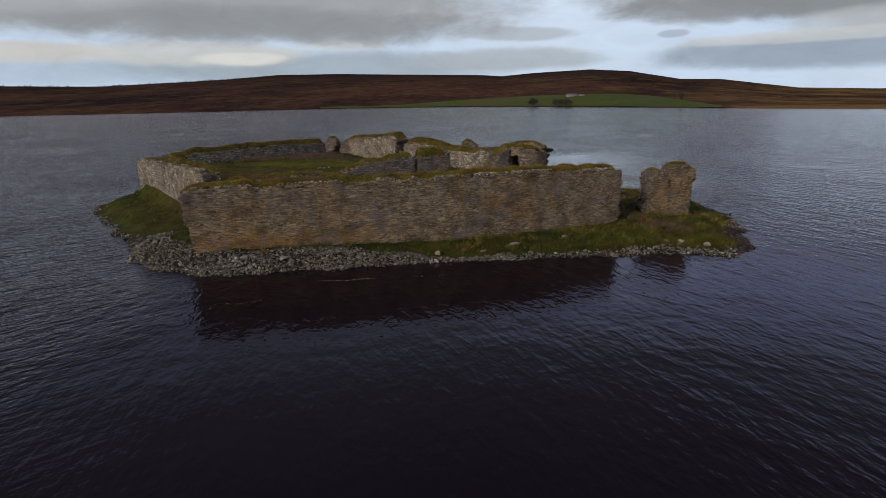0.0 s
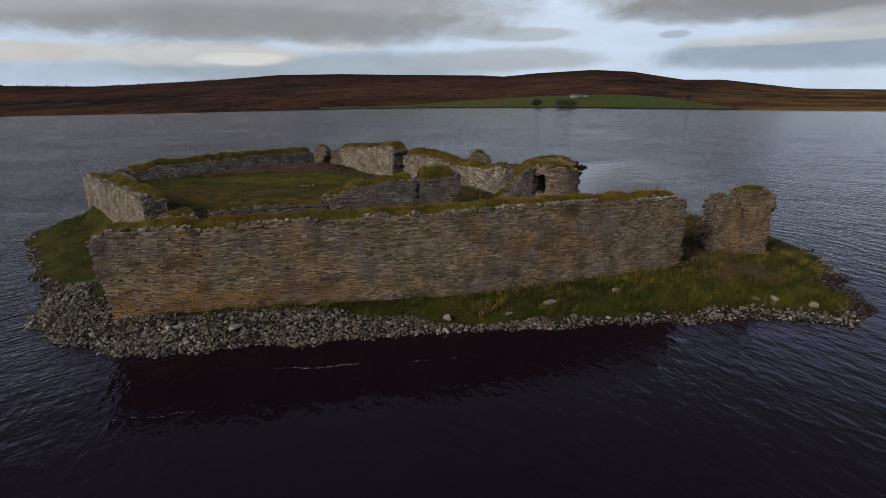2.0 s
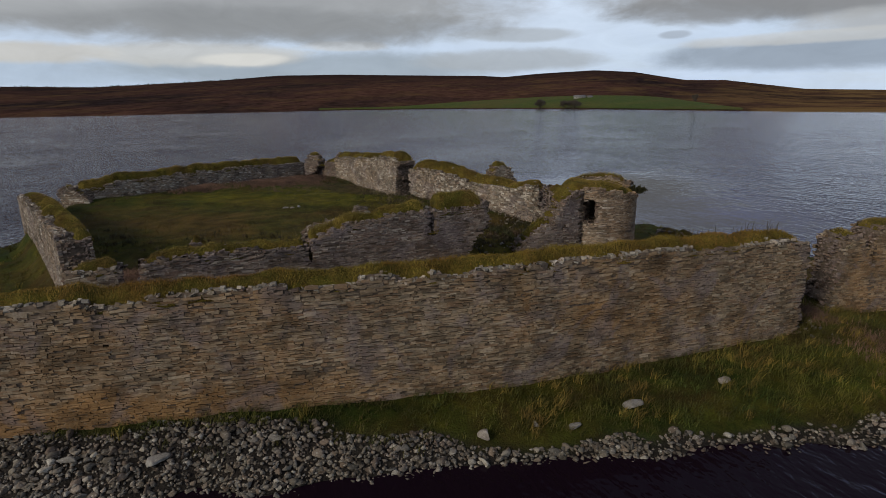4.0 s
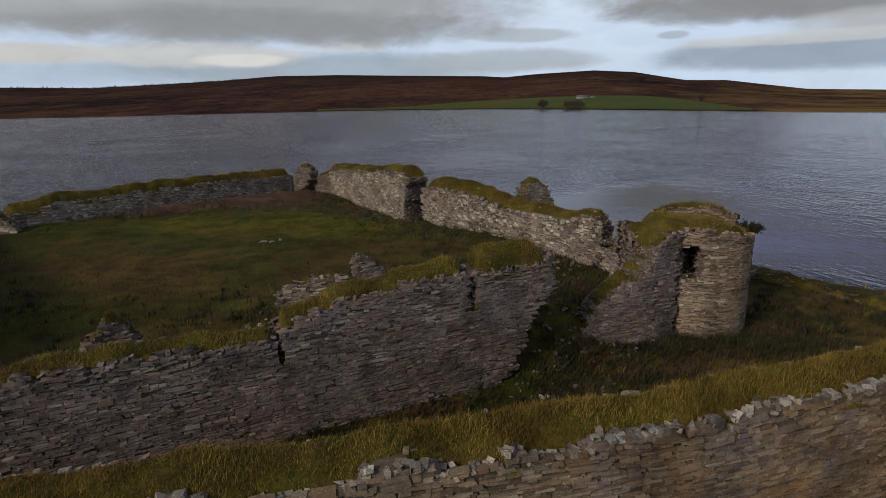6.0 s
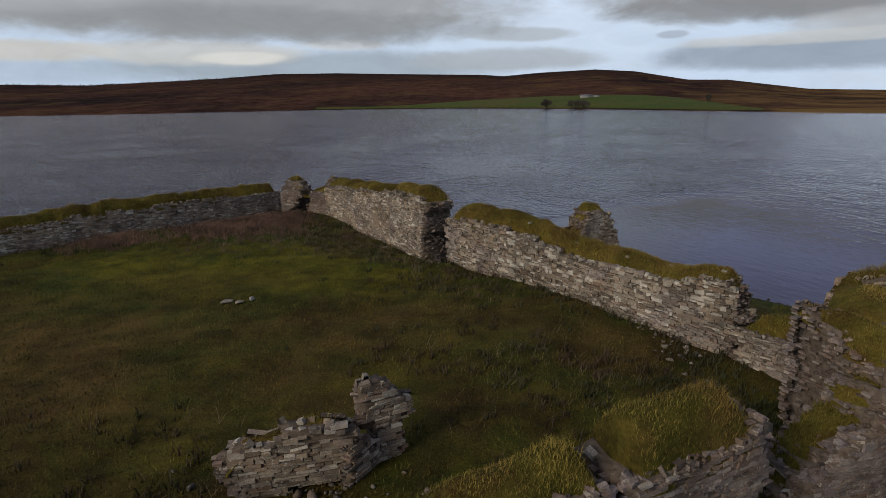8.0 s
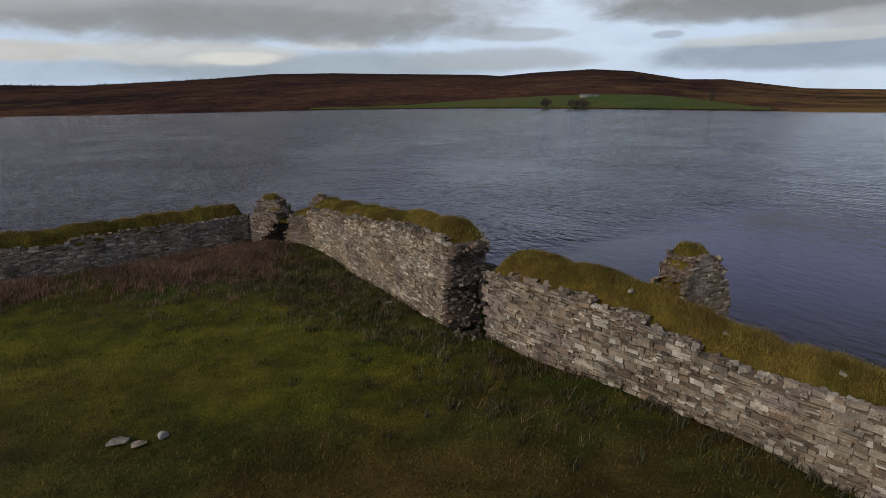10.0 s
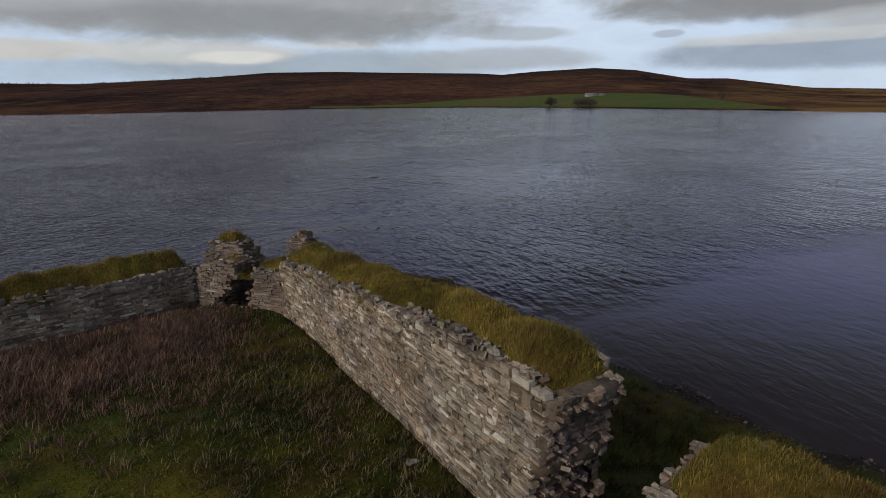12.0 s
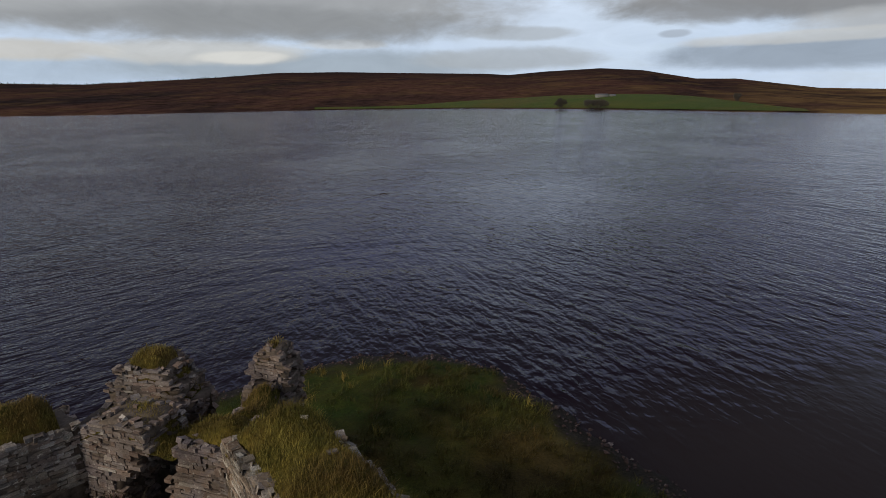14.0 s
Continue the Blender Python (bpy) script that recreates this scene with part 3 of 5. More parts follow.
# ---- rubble walls ----
def stone_templates(n, seed):
    """Unit stones: along x, outwards -y, height z; a flat, slightly tilted outer face with six uneven corners."""
    r, made = np.random.default_rng(seed), []
    for _ in range(n):
        a, b = r.uniform(-.3, .3, 2)
        c = np.array([(-.5, -.5), (a, -.5), (.5, -.5), (.5, .5), (b, .5), (-.5, .5)])
        c = c + np.stack([r.uniform(-.035, .035, 6), r.uniform(-.05, .05, 6)], 1)
        if r.random() < 0.35:
            k = r.choice([0, 2, 3, 5])
            c[k] *= (r.uniform(0.62, 0.9), r.uniform(0.55, 0.9))
        front = c * 0.99
        tx, tz = r.uniform(-.035, .035), r.uniform(-.022, .022)
        face = lambda q: -0.47 + tx * q[..., 0] + tz * q[..., 1]
        mid = r.uniform(-.1, .1, 2)
        made.append(np.concatenate([np.c_[c[:, 0], np.full(6, .5), c[:, 1]], np.c_[front[:, 0], face(front), front[:, 1]], [(mid[0], float(face(mid)), mid[1])]]))
    return np.array(made)


BLOCKS = stone_templates(40, 11)
BLOCK_QUADS = np.array([(k, (k + 1) % 6, 6 + (k + 1) % 6, 6 + k) for k in range(6)])
BLOCK_TRIS = np.array([(6 + k, 6 + (k + 1) % 6, 12) for k in range(6)])
BLOCK_MESHES = {}


def block_mesh(k, material):
    key = (k, material.name)
    if key not in BLOCK_MESHES:
        BLOCK_MESHES[key] = mesh_of("stone", BLOCKS[k], [BLOCK_QUADS, BLOCK_TRIS], material, smooth=False)
    return BLOCK_MESHES[key]


class Line:
    """A wall's plan: the way along its first face; offsets go to the left, into the wall."""

    def __init__(self, pts):
        p = np.array(pts, float)
        self.p, self.seg = p, np.hypot(*np.diff(p, axis=0).T)
        self.s = np.r_[0, np.cumsum(self.seg)]
        self.length = self.s[-1]

    def at(self, s, off=0.0):
        s = np.asarray(s, float)
        q = np.clip(s, 0, self.length)
        x, y = np.interp(q, self.s, self.p[:, 0]), np.interp(q, self.s, self.p[:, 1])
        e = 0.6 if len(self.p) > 2 else 0.01
        a, b = np.clip(q - e, 0, self.length), np.clip(q + e, 0, self.length)
        dx = np.interp(b, self.s, self.p[:, 0]) - np.interp(a, self.s, self.p[:, 0])
        dy = np.interp(b, self.s, self.p[:, 1]) - np.interp(a, self.s, self.p[:, 1])
        n = np.maximum(np.hypot(dx, dy), 1e-9)
        dx, dy = dx / n, dy / n
        return x + (s - q) * dx - off * dy, y + (s - q) * dy + off * dx, dx, dy


def arc(cx, cy, r, a0, a1, n=22):
    a = np.radians(np.linspace(a0, a1, n))
    return list(zip(cx + r * np.cos(a), cy + r * np.sin(a)))


def ruin_wall(name, label, pts, thick, base, top, stone, ends=((0, 0), (0, 0)), end_z=None, holes=(), course=(0.09, 0.19), cap=0.32, grass=1.0, near=None, faces=(1, 1), seed=1, rag=0.26, lip=0.06, back=1.0, proud=0.03, head=None, sward_of=None, slim=None, rough=0.55, strewn=0, slabs=1.0):
    """A ruined rubble wall. base, top: rows of (metres along, height); ends: how far each end is set in at the foot and at the head, or
    rows (height, metres along) in end_z; holes: (from, to, low, high); near: the stretch whose stones are objects of their own;
    slim: rows (metres along, share of the thickness); rough: how unevenly the stones are laid; strewn: loose stones on the turf;
    slabs: how long the stones are for their height."""
    line, r = Line(pts), np.random.default_rng(seed)
    along = lambda v: (lambda q: np.interp(q, [a for a, _ in v], [b for _, b in v])) if isinstance(v, list) else (lambda q: 0 * np.asarray(q, float) + v)
    L = line.length
    share = along(slim or 1.0)
    spot_at = lambda q, off: line.at(q, np.asarray(off, float) * share(q))
    thing = tagged(new(name), label, "castle wall")
    bs, ts = np.array(base, float), np.array(top, float)
    lip_at = along(lip)
    base_at = lambda s: np.interp(s, bs[:, 0], bs[:, 1]) - 0.35
    top_at = lambda s: np.interp(s, ts[:, 0], ts[:, 1]) + rag * 0.6 * value_noise(s, 0 * np.asarray(s, float) + seed * 7, 1.3, 31) + rag * 0.4 * value_noise(s, 0 * np.asarray(s, float) + seed * 3, 0.45, 32)
    zlo, zhi = bs[:, 1].min() - 0.35, ts[:, 1].max()

    def end_at(z, k):
        if end_z and end_z[k]:
            rows = np.array(end_z[k], float)
            v = np.interp(z, rows[:, 0], rows[:, 1])
        else:
            f, h = ends[k]
            v = np.interp(z, [zlo, zhi], [f, h])
            v = v if k == 0 else L - v
        return v + 0.16 * value_noise(np.asarray(z, float), 0 * np.asarray(z, float) + seed * 5 + k * 9, 0.4, 33)

    def solid(s, z, footing=0.0):
        ok = (z < top_at(s)) & (z > base_at(s) - footing) & (s > end_at(z, 0)) & (s < end_at(z, 1))
        for a, b, lo, hi in holes:
            ok &= ~((s > a) & (s < b) & (z > lo) & (z < hi))
        return ok

    # the core, in rough cells, down to its footing
    deep = zlo - 1.3
    ds, dz, nt_ = 0.40, 0.27, 3
    s0 = min(end_at(np.array([zlo, (zlo + zhi) / 2, zhi]), 0).min(), 0) - 0.5
    cols, rows_ = int((L - s0 + 1.0) / ds) + 1, int((zhi + 0.4 - deep) / dz) + 1
    ci, ri = np.meshgrid(np.arange(cols), np.arange(rows_), indexing="ij")
    full = solid(s0 + (ci + 0.5) * ds, deep + (ri + 0.5) * dz, 1.3)
    pad = np.pad(full, 1)
    inset = 0.006 + 0.075 * rough
    offs = np.linspace(inset, thick - inset, nt_ + 1)
    node = lambda c, q, t: (c * (rows_ + 1) + q) * (nt_ + 1) + t
    C, Q, T = np.meshgrid(np.arange(cols + 1), np.arange(rows_ + 1), np.arange(nt_ + 1), indexing="ij")
    sn, zn, on = s0 + C * ds, deep + Q * dz, offs[T]
    inner = (T > 0) & (T < nt_)
    jit = lambda k: r.uniform(-k, k, C.shape)
    X, Y, _, _ = spot_at((sn + jit(0.11)).ravel(), (on + jit(0.005) + inner * jit(0.15)).ravel())
    V = np.stack([X, Y, (zn + jit(0.07)).ravel()], 1)
    F = []
    c, q = np.nonzero(full)
    F.append(np.stack([node(c, q, 0), node(c + 1, q, 0), node(c + 1, q + 1, 0), node(c, q + 1, 0)], 1))
    F.append(np.stack([node(c + 1, q, nt_), node(c, q, nt_), node(c, q + 1, nt_), node(c + 1, q + 1, nt_)], 1))
    end_cells = []
    for dc, dq in ((1, 0), (-1, 0), (0, 1), (0, -1)):
        c, q = np.nonzero(full & ~pad[1 + dc:1 + dc + cols, 1 + dq:1 + dq + rows_])
        for t in range(nt_):
            if dc:
                e = c + (dc > 0)
                quad = np.stack([node(e, q, t), node(e, q, t + 1), node(e, q + 1, t + 1), node(e, q + 1, t)], 1)
                F.append(quad if dc > 0 else quad[:, ::-1])
            else:
                e = q + (dq > 0)
                quad = np.stack([node(c, e, t), node(c + 1, e, t), node(c + 1, e, t + 1), node(c, e, t + 1)], 1)
                F.append(quad if dq > 0 else quad[:, ::-1])
        if dc:
            end_cells += [(s0 + (a + (dc > 0)) * ds, deep + (b + 0.5) * dz, dc) for a, b in zip(c, q)]
        elif dq > 0:
            end_cells += [(s0 + (a + 0.5) * ds, deep + (b + 1) * dz, 0) for a, b in zip(c, q)]
    used = np.unique(np.concatenate([f.ravel() for f in F]))
    remap = np.zeros(len(V), int)
    remap[used] = np.arange(len(used))
    part("core", mesh_of("core", V[used], [remap[np.concatenate(F)]], JOINT), thing, "dark mortared rubble core")

    # stones: centre, way along, width, depth, height, template
    S = []
    for side in (0, 1):
        if not faces[side]:
            continue
        z = zlo
        while z < zhi + 0.3:
            k = back if side else 1.0
            # thin slabs for the most part, with thicker courses between
            lo_h, hi_h = course
            h = (lo_h + (hi_h - lo_h) * r.beta(1.3, 1.8)) * k
            n = int((L - s0 + 1.5) / 0.10 / k)
            w = (np.clip(r.gamma(2.0, 0.10, n) + 0.09, 0.10, 0.70) * (0.75 + 0.5 * h / hi_h)) * k * slabs
            s = s0 + r.uniform(0, 0.3) + np.r_[0, np.cumsum(w)[:-1]]
            wave = 0.06 * value_noise(s, 0 * s + z * 0.35 + side * 40, 2.6, 34) + 0.025 * value_noise(s, 0 * s + z * 0.6, 0.7, 35)
            # a slot of the course holds one block, or thin slabs on one another
            u = r.random(n)
            c1 = np.where(u < np.where(h > 0.12, 0.62, 0.15) * (1 - 0.45 * rough), r.uniform(0.3, 0.7, n), 1.0)
            c2 = np.where((c1 < 1) & (h > 0.15) & (r.random(n) < 0.5), c1 + (1 - c1) * r.uniform(0.35, 0.65, n), 1.0)
            for lo, hi in ((0 * c1, c1), (c1, c2), (c2, 0 * c2 + 1)):
                mid, zm, hh = s + w / 2 + r.normal(0, 0.012, n), z + wave + h * (lo + hi) / 2, h * (hi - lo)
                ragged = rough * (1 + 1.5 * smooth01(zm - top_at(mid), -0.8, -0.1))
                ok = solid(mid, zm) & (r.random(n) > 0.02 + 0.045 * ragged) & (s < L + 0.6) & (hh > 0.012)
                big = (r.random(n) < 0.05) & (hh > 0.07)
                out = (r.random(n) ** 2.0) * proud * (0.5 + 0.8 * ragged) + 0.008 * big
                off = 0.115 - out if side == 0 else thick - 0.115 + out
                row = np.stack([mid, off, zm + r.normal(0, 1, n) * (0.006 + 0.012 * ragged), 0 * s + side, np.where(big, 1.12 * w, w - r.uniform(-0.012, 0.020, n)), 0 * s + 0.24, np.where(big, 1.5 * hh, hh - r.uniform(-0.008, 0.014, n)), r.normal(0, 1, n) * (0.024 + 0.05 * ragged)], 1)
                S += list(row[ok])
            z += h
    facing_count = len(S)
    for s, z, dc in end_cells:
        for _ in range(int(min(1.0, thick / 1.8) * (16 if dc else 13))):
            if dc:
                S.append((s + dc * r.uniform(-0.14, 0.10), r.uniform(0.05, thick - 0.05), z + r.uniform(-0.16, 0.12), 22 if dc > 0 else 23, r.uniform(0.08, 0.28), r.uniform(0.16, 0.30), r.uniform(0.035, 0.125), r.normal(0, 0.25)))
            else:
                edge = r.random() < 0.8
                off = (r.uniform(0.07, max(0.28, float(lip_at(s)) + 0.2)) if r.random() < 0.65 else thick - r.uniform(0.06, 0.26)) if edge else r.uniform(0.2, thick - 0.2)
                S.append((s + r.uniform(-0.25, 0.25), off, z + r.uniform(-0.10, 0.07), r.integers(0, 4) + (10 if head else 0), r.uniform(0.08, 0.27), r.uniform(0.12, 0.26), r.uniform(0.06, 0.17), r.normal(0, 0.4)))
    for _ in range(strewn):
        q = r.uniform(1.0, L - 1.0)
        S.append((q, r.uniform(0.3, 0.75) * thick, float(top_at(q) + along(cap)(q) * 0.85), 10, r.uniform(0.12, 0.32), r.uniform(0.12, 0.26), r.uniform(0.06, 0.14), r.normal(0, 0.4)))
    S = np.array(S)
    loose = (np.arange(len(S)) >= facing_count) & (S[:, 3] >= 10) & (S[:, 3] < 20)
    broken = S[:, 3] >= 20
    S[:, 3] %= 10
    x, y, dx, dy = spot_at(S[:, 0], S[:, 1])
    turn = np.arctan2(dy, dx) + np.select([S[:, 3] == 1, S[:, 3] == 2, S[:, 3] == 3], [np.pi, np.pi / 2, -np.pi / 2], 0.0) + S[:, 7] * 0.8
    roll = S[:, 7]
    k = r.integers(0, len(BLOCKS), len(S))
    own = np.zeros(len(S), bool)
    if near:
        first = np.nonzero((S[:, 0] > near[0]) & (S[:, 0] < near[1]) & (S[:, 3] == near[2]))[0]
        first = first[first < facing_count]
        own[first[np.argsort(-S[first, 2], kind="stable")[:290]]] = True
    for i in np.nonzero(own)[0]:
        ob = new("stone", block_mesh(int(k[i]), stone))
        ob.parent = thing
        ob.matrix_basis = Matrix.LocRotScale((x[i], y[i], S[i, 2]), Euler((0, roll[i], turn[i])), (S[i, 4], S[i, 5], S[i, 6]))
    for name_, material, rest in (("facing", stone, np.nonzero(~own & ~loose & ~broken)[0]), ("head_stones", head, np.nonzero(~own & loose)[0]), ("broken_end", ENDSTONE, np.nonzero(broken)[0])):
        if not len(rest):
            continue
        v = BLOCKS[k[rest]] * S[rest, None, 4:7]
        cr, sr = np.cos(roll[rest])[:, None], np.sin(roll[rest])[:, None]
        v = np.stack([v[..., 0] * cr + v[..., 2] * sr, v[..., 1], v[..., 2] * cr - v[..., 0] * sr], -1)
        ct, st = np.cos(turn[rest])[:, None], np.sin(turn[rest])[:, None]
        v = np.stack([v[..., 0] * ct - v[..., 1] * st + x[rest, None], v[..., 0] * st + v[..., 1] * ct + y[rest, None], v[..., 2] + S[rest, 2, None]], -1)
        step = 13 * np.arange(len(rest))[:, None, None]
        part(name_, mesh_of(name_, v.reshape(-1, 3), [(BLOCK_QUADS[None] + step).reshape(-1, 4), (BLOCK_TRIS[None] + step).reshape(-1, 3)], material, smooth=False), thing, {"facing": "coursed rubble facing stones", "head_stones": "pale lichened loose stones on the head", "broken_end": "brown rubble in the broken wall end"}[name_], "stuff")

    # turf on the head, thin where the head drops steeply
    if cap:
        cap_at = along(cap)
        flat_at = lambda q: 1 - 0.8 * smooth01(np.abs(np.interp(q + 0.3, ts[:, 0], ts[:, 1]) - np.interp(q - 0.3, ts[:, 0], ts[:, 1])) / 0.6, 0.35, 0.9)
        a, b = float(end_at(np.array(ts[0, 1]), 0)), float(end_at(np.array(ts[-1, 1]), 1))
        ss = np.arange(a + 0.1, b - 0.05, 0.22)
        m = 9
        u = np.linspace(0, 1, m)
        SS, U = np.meshgrid(ss, u, indexing="ij")
        edge = smooth01(SS, a, a + 0.7) * (1 - smooth01(SS, b - 0.7, b))
        bulge = np.power(np.maximum(np.sin(np.pi * np.clip(U, 0.0, 1.0)), 0), 0.55)
        zz = top_at(SS) - 0.30 + (cap_at(SS) * flat_at(SS) + 0.30) * bulge * (0.35 + 0.65 * edge) + 0.12 * value_noise(SS, U * thick, 0.9, 41 + seed) * bulge
        for ha, hb, lo, hi in holes:
            if hi > 8.5:
                zz = np.where((SS > ha - 0.05) & (SS < hb + 0.05), np.minimum(zz, lo + 0.1), zz)
        front = np.maximum(lip_at(SS) + (0.10 + 0.7 * lip_at(SS)) * value_noise(SS, 0 * SS, 1.7, 45 + seed) + 0.16 * value_noise(SS, 0 * SS, 0.6, 42 + seed), -0.03)
        off = front + (thick + 0.12 - front) * U + 0.06 * value_noise(SS, U * 9, 0.7, 44 + seed)
        X, Y, _, _ = spot_at(SS.ravel(), off.ravel())
        i = (np.arange(len(ss) - 1)[:, None] * m + np.arange(m - 1)[None]).ravel()
        quads = np.stack([i, i + m, i + m + 1, i + 1], 1)
        tips = [np.arange(m)[None], (len(ss) - 1) * m + np.arange(m)[None, ::-1]]
        V = np.stack([X, Y, zz.ravel()], 1)
        part("turf", mesh_of("turf", V, [quads, *tips], CAP, True), thing, "turf growing on the wall head")
        n = int(len(ss) * 0.22 * (thick - float(np.mean(lip_at(ss)))) * 560 * grass)
        g, h = r.integers(0, len(ss) - 1, n), r.integers(0, m - 1, n)
        fu, fv = r.random(n)[:, None], r.random(n)[:, None]
        G = V.reshape(len(ss), m, 3)
        root = (G[g, h] * (1 - fu) + G[g + 1, h] * fu) * (1 - fv) + (G[g, h + 1] * (1 - fu) + G[g + 1, h + 1] * fu) * fv
        part("grass", blades(root, r.uniform(0.06, 0.27, n) * (0.85 + 0.5 * value_noise(root[:, 0], root[:, 1], 1.5, 43)), 0.0058, 1.0, r, sward_of or BLADE), thing, "long straw-coloured grass", "stuff")
    return thing


def blades(root, height, width, lean, r, material, bias=(0.25, -0.1), cover=None):
    n = len(root)
    a = r.uniform(0, 2 * np.pi, n)
    side = np.stack([np.cos(a), np.sin(a), 0 * a], 1) * (width * r.uniform(0.7, 1.5, n))[:, None]
    b = r.uniform(0, 2 * np.pi, n)
    tip = np.stack([np.cos(b) + bias[0], np.sin(b) + bias[1], 0 * b], 1) * (height * lean * r.uniform(0.3, 1.0, n))[:, None]
    up = np.array([0, 0, 1.0]) * np.asarray(height)[:, None]
    mid = root + tip * 0.35 + up * 0.6
    v = np.stack([root - side - [0, 0, 0.03], root + side - [0, 0, 0.03], mid + side * 0.7, mid - side * 0.7, root + tip + up * 0.95], 1).reshape(-1, 3)
    i = 5 * np.arange(n)
    me = mesh_of("grass", v, [np.stack([i, i + 1, i + 2, i + 3], 1), np.stack([i + 3, i + 2, i + 4], 1)], material)
    if cover is not None:
        me.attributes.new("cover", "FLOAT_COLOR", "POINT").data.foreach_set("color", np.repeat(cover, 5, 0).astype(np.float32).ravel())
    return me


# outer curtain, facing the open water
ruin_wall("outer_curtain_wall", "long ochre-stained rubble curtain wall with turf on its head", [(-22.6, 48.06), (1.7, 54.3), (10.1, 57.3), (18.0, 60.13)], 2.0,
          [(0, 1.15), (12, 0.95), (25, 1.0), (33, 1.0), (42, 1.1)], [(0, 6.45), (1.2, 6.7), (12, 6.75), (25, 6.75), (33, 6.75), (38, 6.6), (41.6, 6.45), (42.4, 6.0)], WARM,
          ends=((1.15, 0.0), (0.35, 0.05)), slabs=1.1, rough=0.85, holes=((3.9, 4.5, 1.0, 1.45), (6.25, 6.45, 5.9, 6.9), (6.32, 6.46, 5.2, 6.0), (6.4, 6.56, 4.6, 5.3), (6.5, 6.62, 4.0, 4.7)), near=(10, 26, 0), course=(0.045, 0.155), proud=0.022, head=HEADSTONE, sward_of=RUSTY, back=1.8, seed=1, cap=0.40, lip=0.14, rag=0.18)
ruin_wall("gate_pier", "cracked stump of rubble wall standing apart beside a gap", [(21.75, 63.53), (27.1, 64.5)], 2.2, [(0, 0.9), (6, 0.4)],
          [(0, 4.6), (0.4, 5.5), (1.0, 5.8), (1.7, 5.6), (2.05, 4.9), (2.3, 5.1), (2.7, 6.05), (3.5, 6.3), (4.6, 6.2), (5.3, 5.6)], WARM, ends=((0.0, 0.4), (0.7, 0.0)), holes=((2.3, 2.55, 3.9, 9), (2.42, 2.56, 2.6, 4.0), (2.5, 2.62, 1.4, 2.7)), course=(0.05, 0.17), proud=0.025, back=1.8, seed=2, cap=0.3, rag=0.2)
# inner curtain on the near side of the yard
ruin_wall("inner_curtain_wall", "grey rubble curtain wall broken off at a ragged end", [(-18.7, 57.0), (-12.86, 60.07), (0.4, 67.0)], 1.7,
          [(0, 2.6), (8, 2.0), (14, 1.6), (21, 1.8)], [(0, 6.35), (4, 6.3), (8.6, 6.1), (9.4, 6.5), (11.5, 7.1), (16.8, 7.6), (17.9, 7.4), (19.2, 7.4), (21.2, 7.7)], PURPLISH, slabs=1.05, rough=0.75, holes=((16.9, 17.5, 5.9, 9), (8.8, 9.3, 5.2, 9)),
          end_z=([(3.5, -0.2), (7, 0.1)], [(1.5, 18.2), (2.5, 18.8), (3.5, 19.5), (5.4, 20.4), (6.2, 21.4), (7.8, 21.1)]), near=(11, 20, 0), course=(0.045, 0.15), proud=0.03, back=1.8, seed=3, cap=[(0, 0.3), (8, 0.3), (14, 0.45), (16.2, 0.7), (16.7, 0.5), (17.2, 0.05), (17.6, 0.9), (19.2, 1.2), (21, 0.8)], grass=1.2, lip=[(0, 0.3), (13, 0.35), (15.5, 0.3), (16.6, 0.1), (17.8, 0.05), (21, 0.02)], rag=0.16)
ruin_wall("corner_stub", "small rubble stub beside a breach", [(-21.6, 55.5), (-19.5, 56.6)], 1.3, [(0, 2.8), (2.4, 2.8)], [(0, 6.2), (2.4, 6.4)], COOL, seed=4, rag=0.15)
ruin_wall("side_curtain_wall", "sunlit rubble curtain wall overgrown with grass", [(-45.9, 84.1), (-37.0, 74.1), (-26.0, 61.2)], 1.9,
          [(0, 1.4), (12, 1.8), (30, 2.4)], [(0, 5.9), (4, 6.2), (11, 6.5), (13, 6.4), (13.6, 6.6), (22, 6.7), (28, 6.75), (30, 6.6)], COOL, rough=0.5, ends=((0.6, 0.0), (0.2, 0.5)), holes=((12.9, 13.3, 5.2, 9), (13.1, 13.35, 3.2, 5.4)), seed=5, near=(14, 30, 0), rag=0.2, cap=[(0, 0.15), (11, 0.25), (14, 0.5), (29, 0.4)], lip=[(0, 0.1), (13, 0.2), (16, 0.5), (30, 0.6)])
ruin_wall("far_curtain_wall", "low grey rubble curtain wall with straw grass on its head", [(-45.0, 91.4), (-24.75, 112.75)], 1.6,
          [(0, 4.0), (15, 4.1), (29.6, 4.4)], [(0, 4.7), (1.5, 5.35), (6, 5.85), (15, 6.0), (29.6, 5.85)], COOL, rough=0.6, ends=((0.1, 0.5), (0.0, 0.0)), back=1.8, seed=6, near=(14, 29, 0), cap=0.85, grass=1.3)
ruin_wall("yard_corner_stump", "weathered stump of walling at the yard's corner", [(-45.2, 89.2), (-42.6, 89.7)], 1.3, [(0, 3.0), (2.6, 3.2)], [(0, 5.5), (0.6, 6.0), (1.2, 6.0), (1.7, 5.5), (2.6, 4.7)], COOL, seed=22, cap=0.12, grass=0.5, rag=0.15)
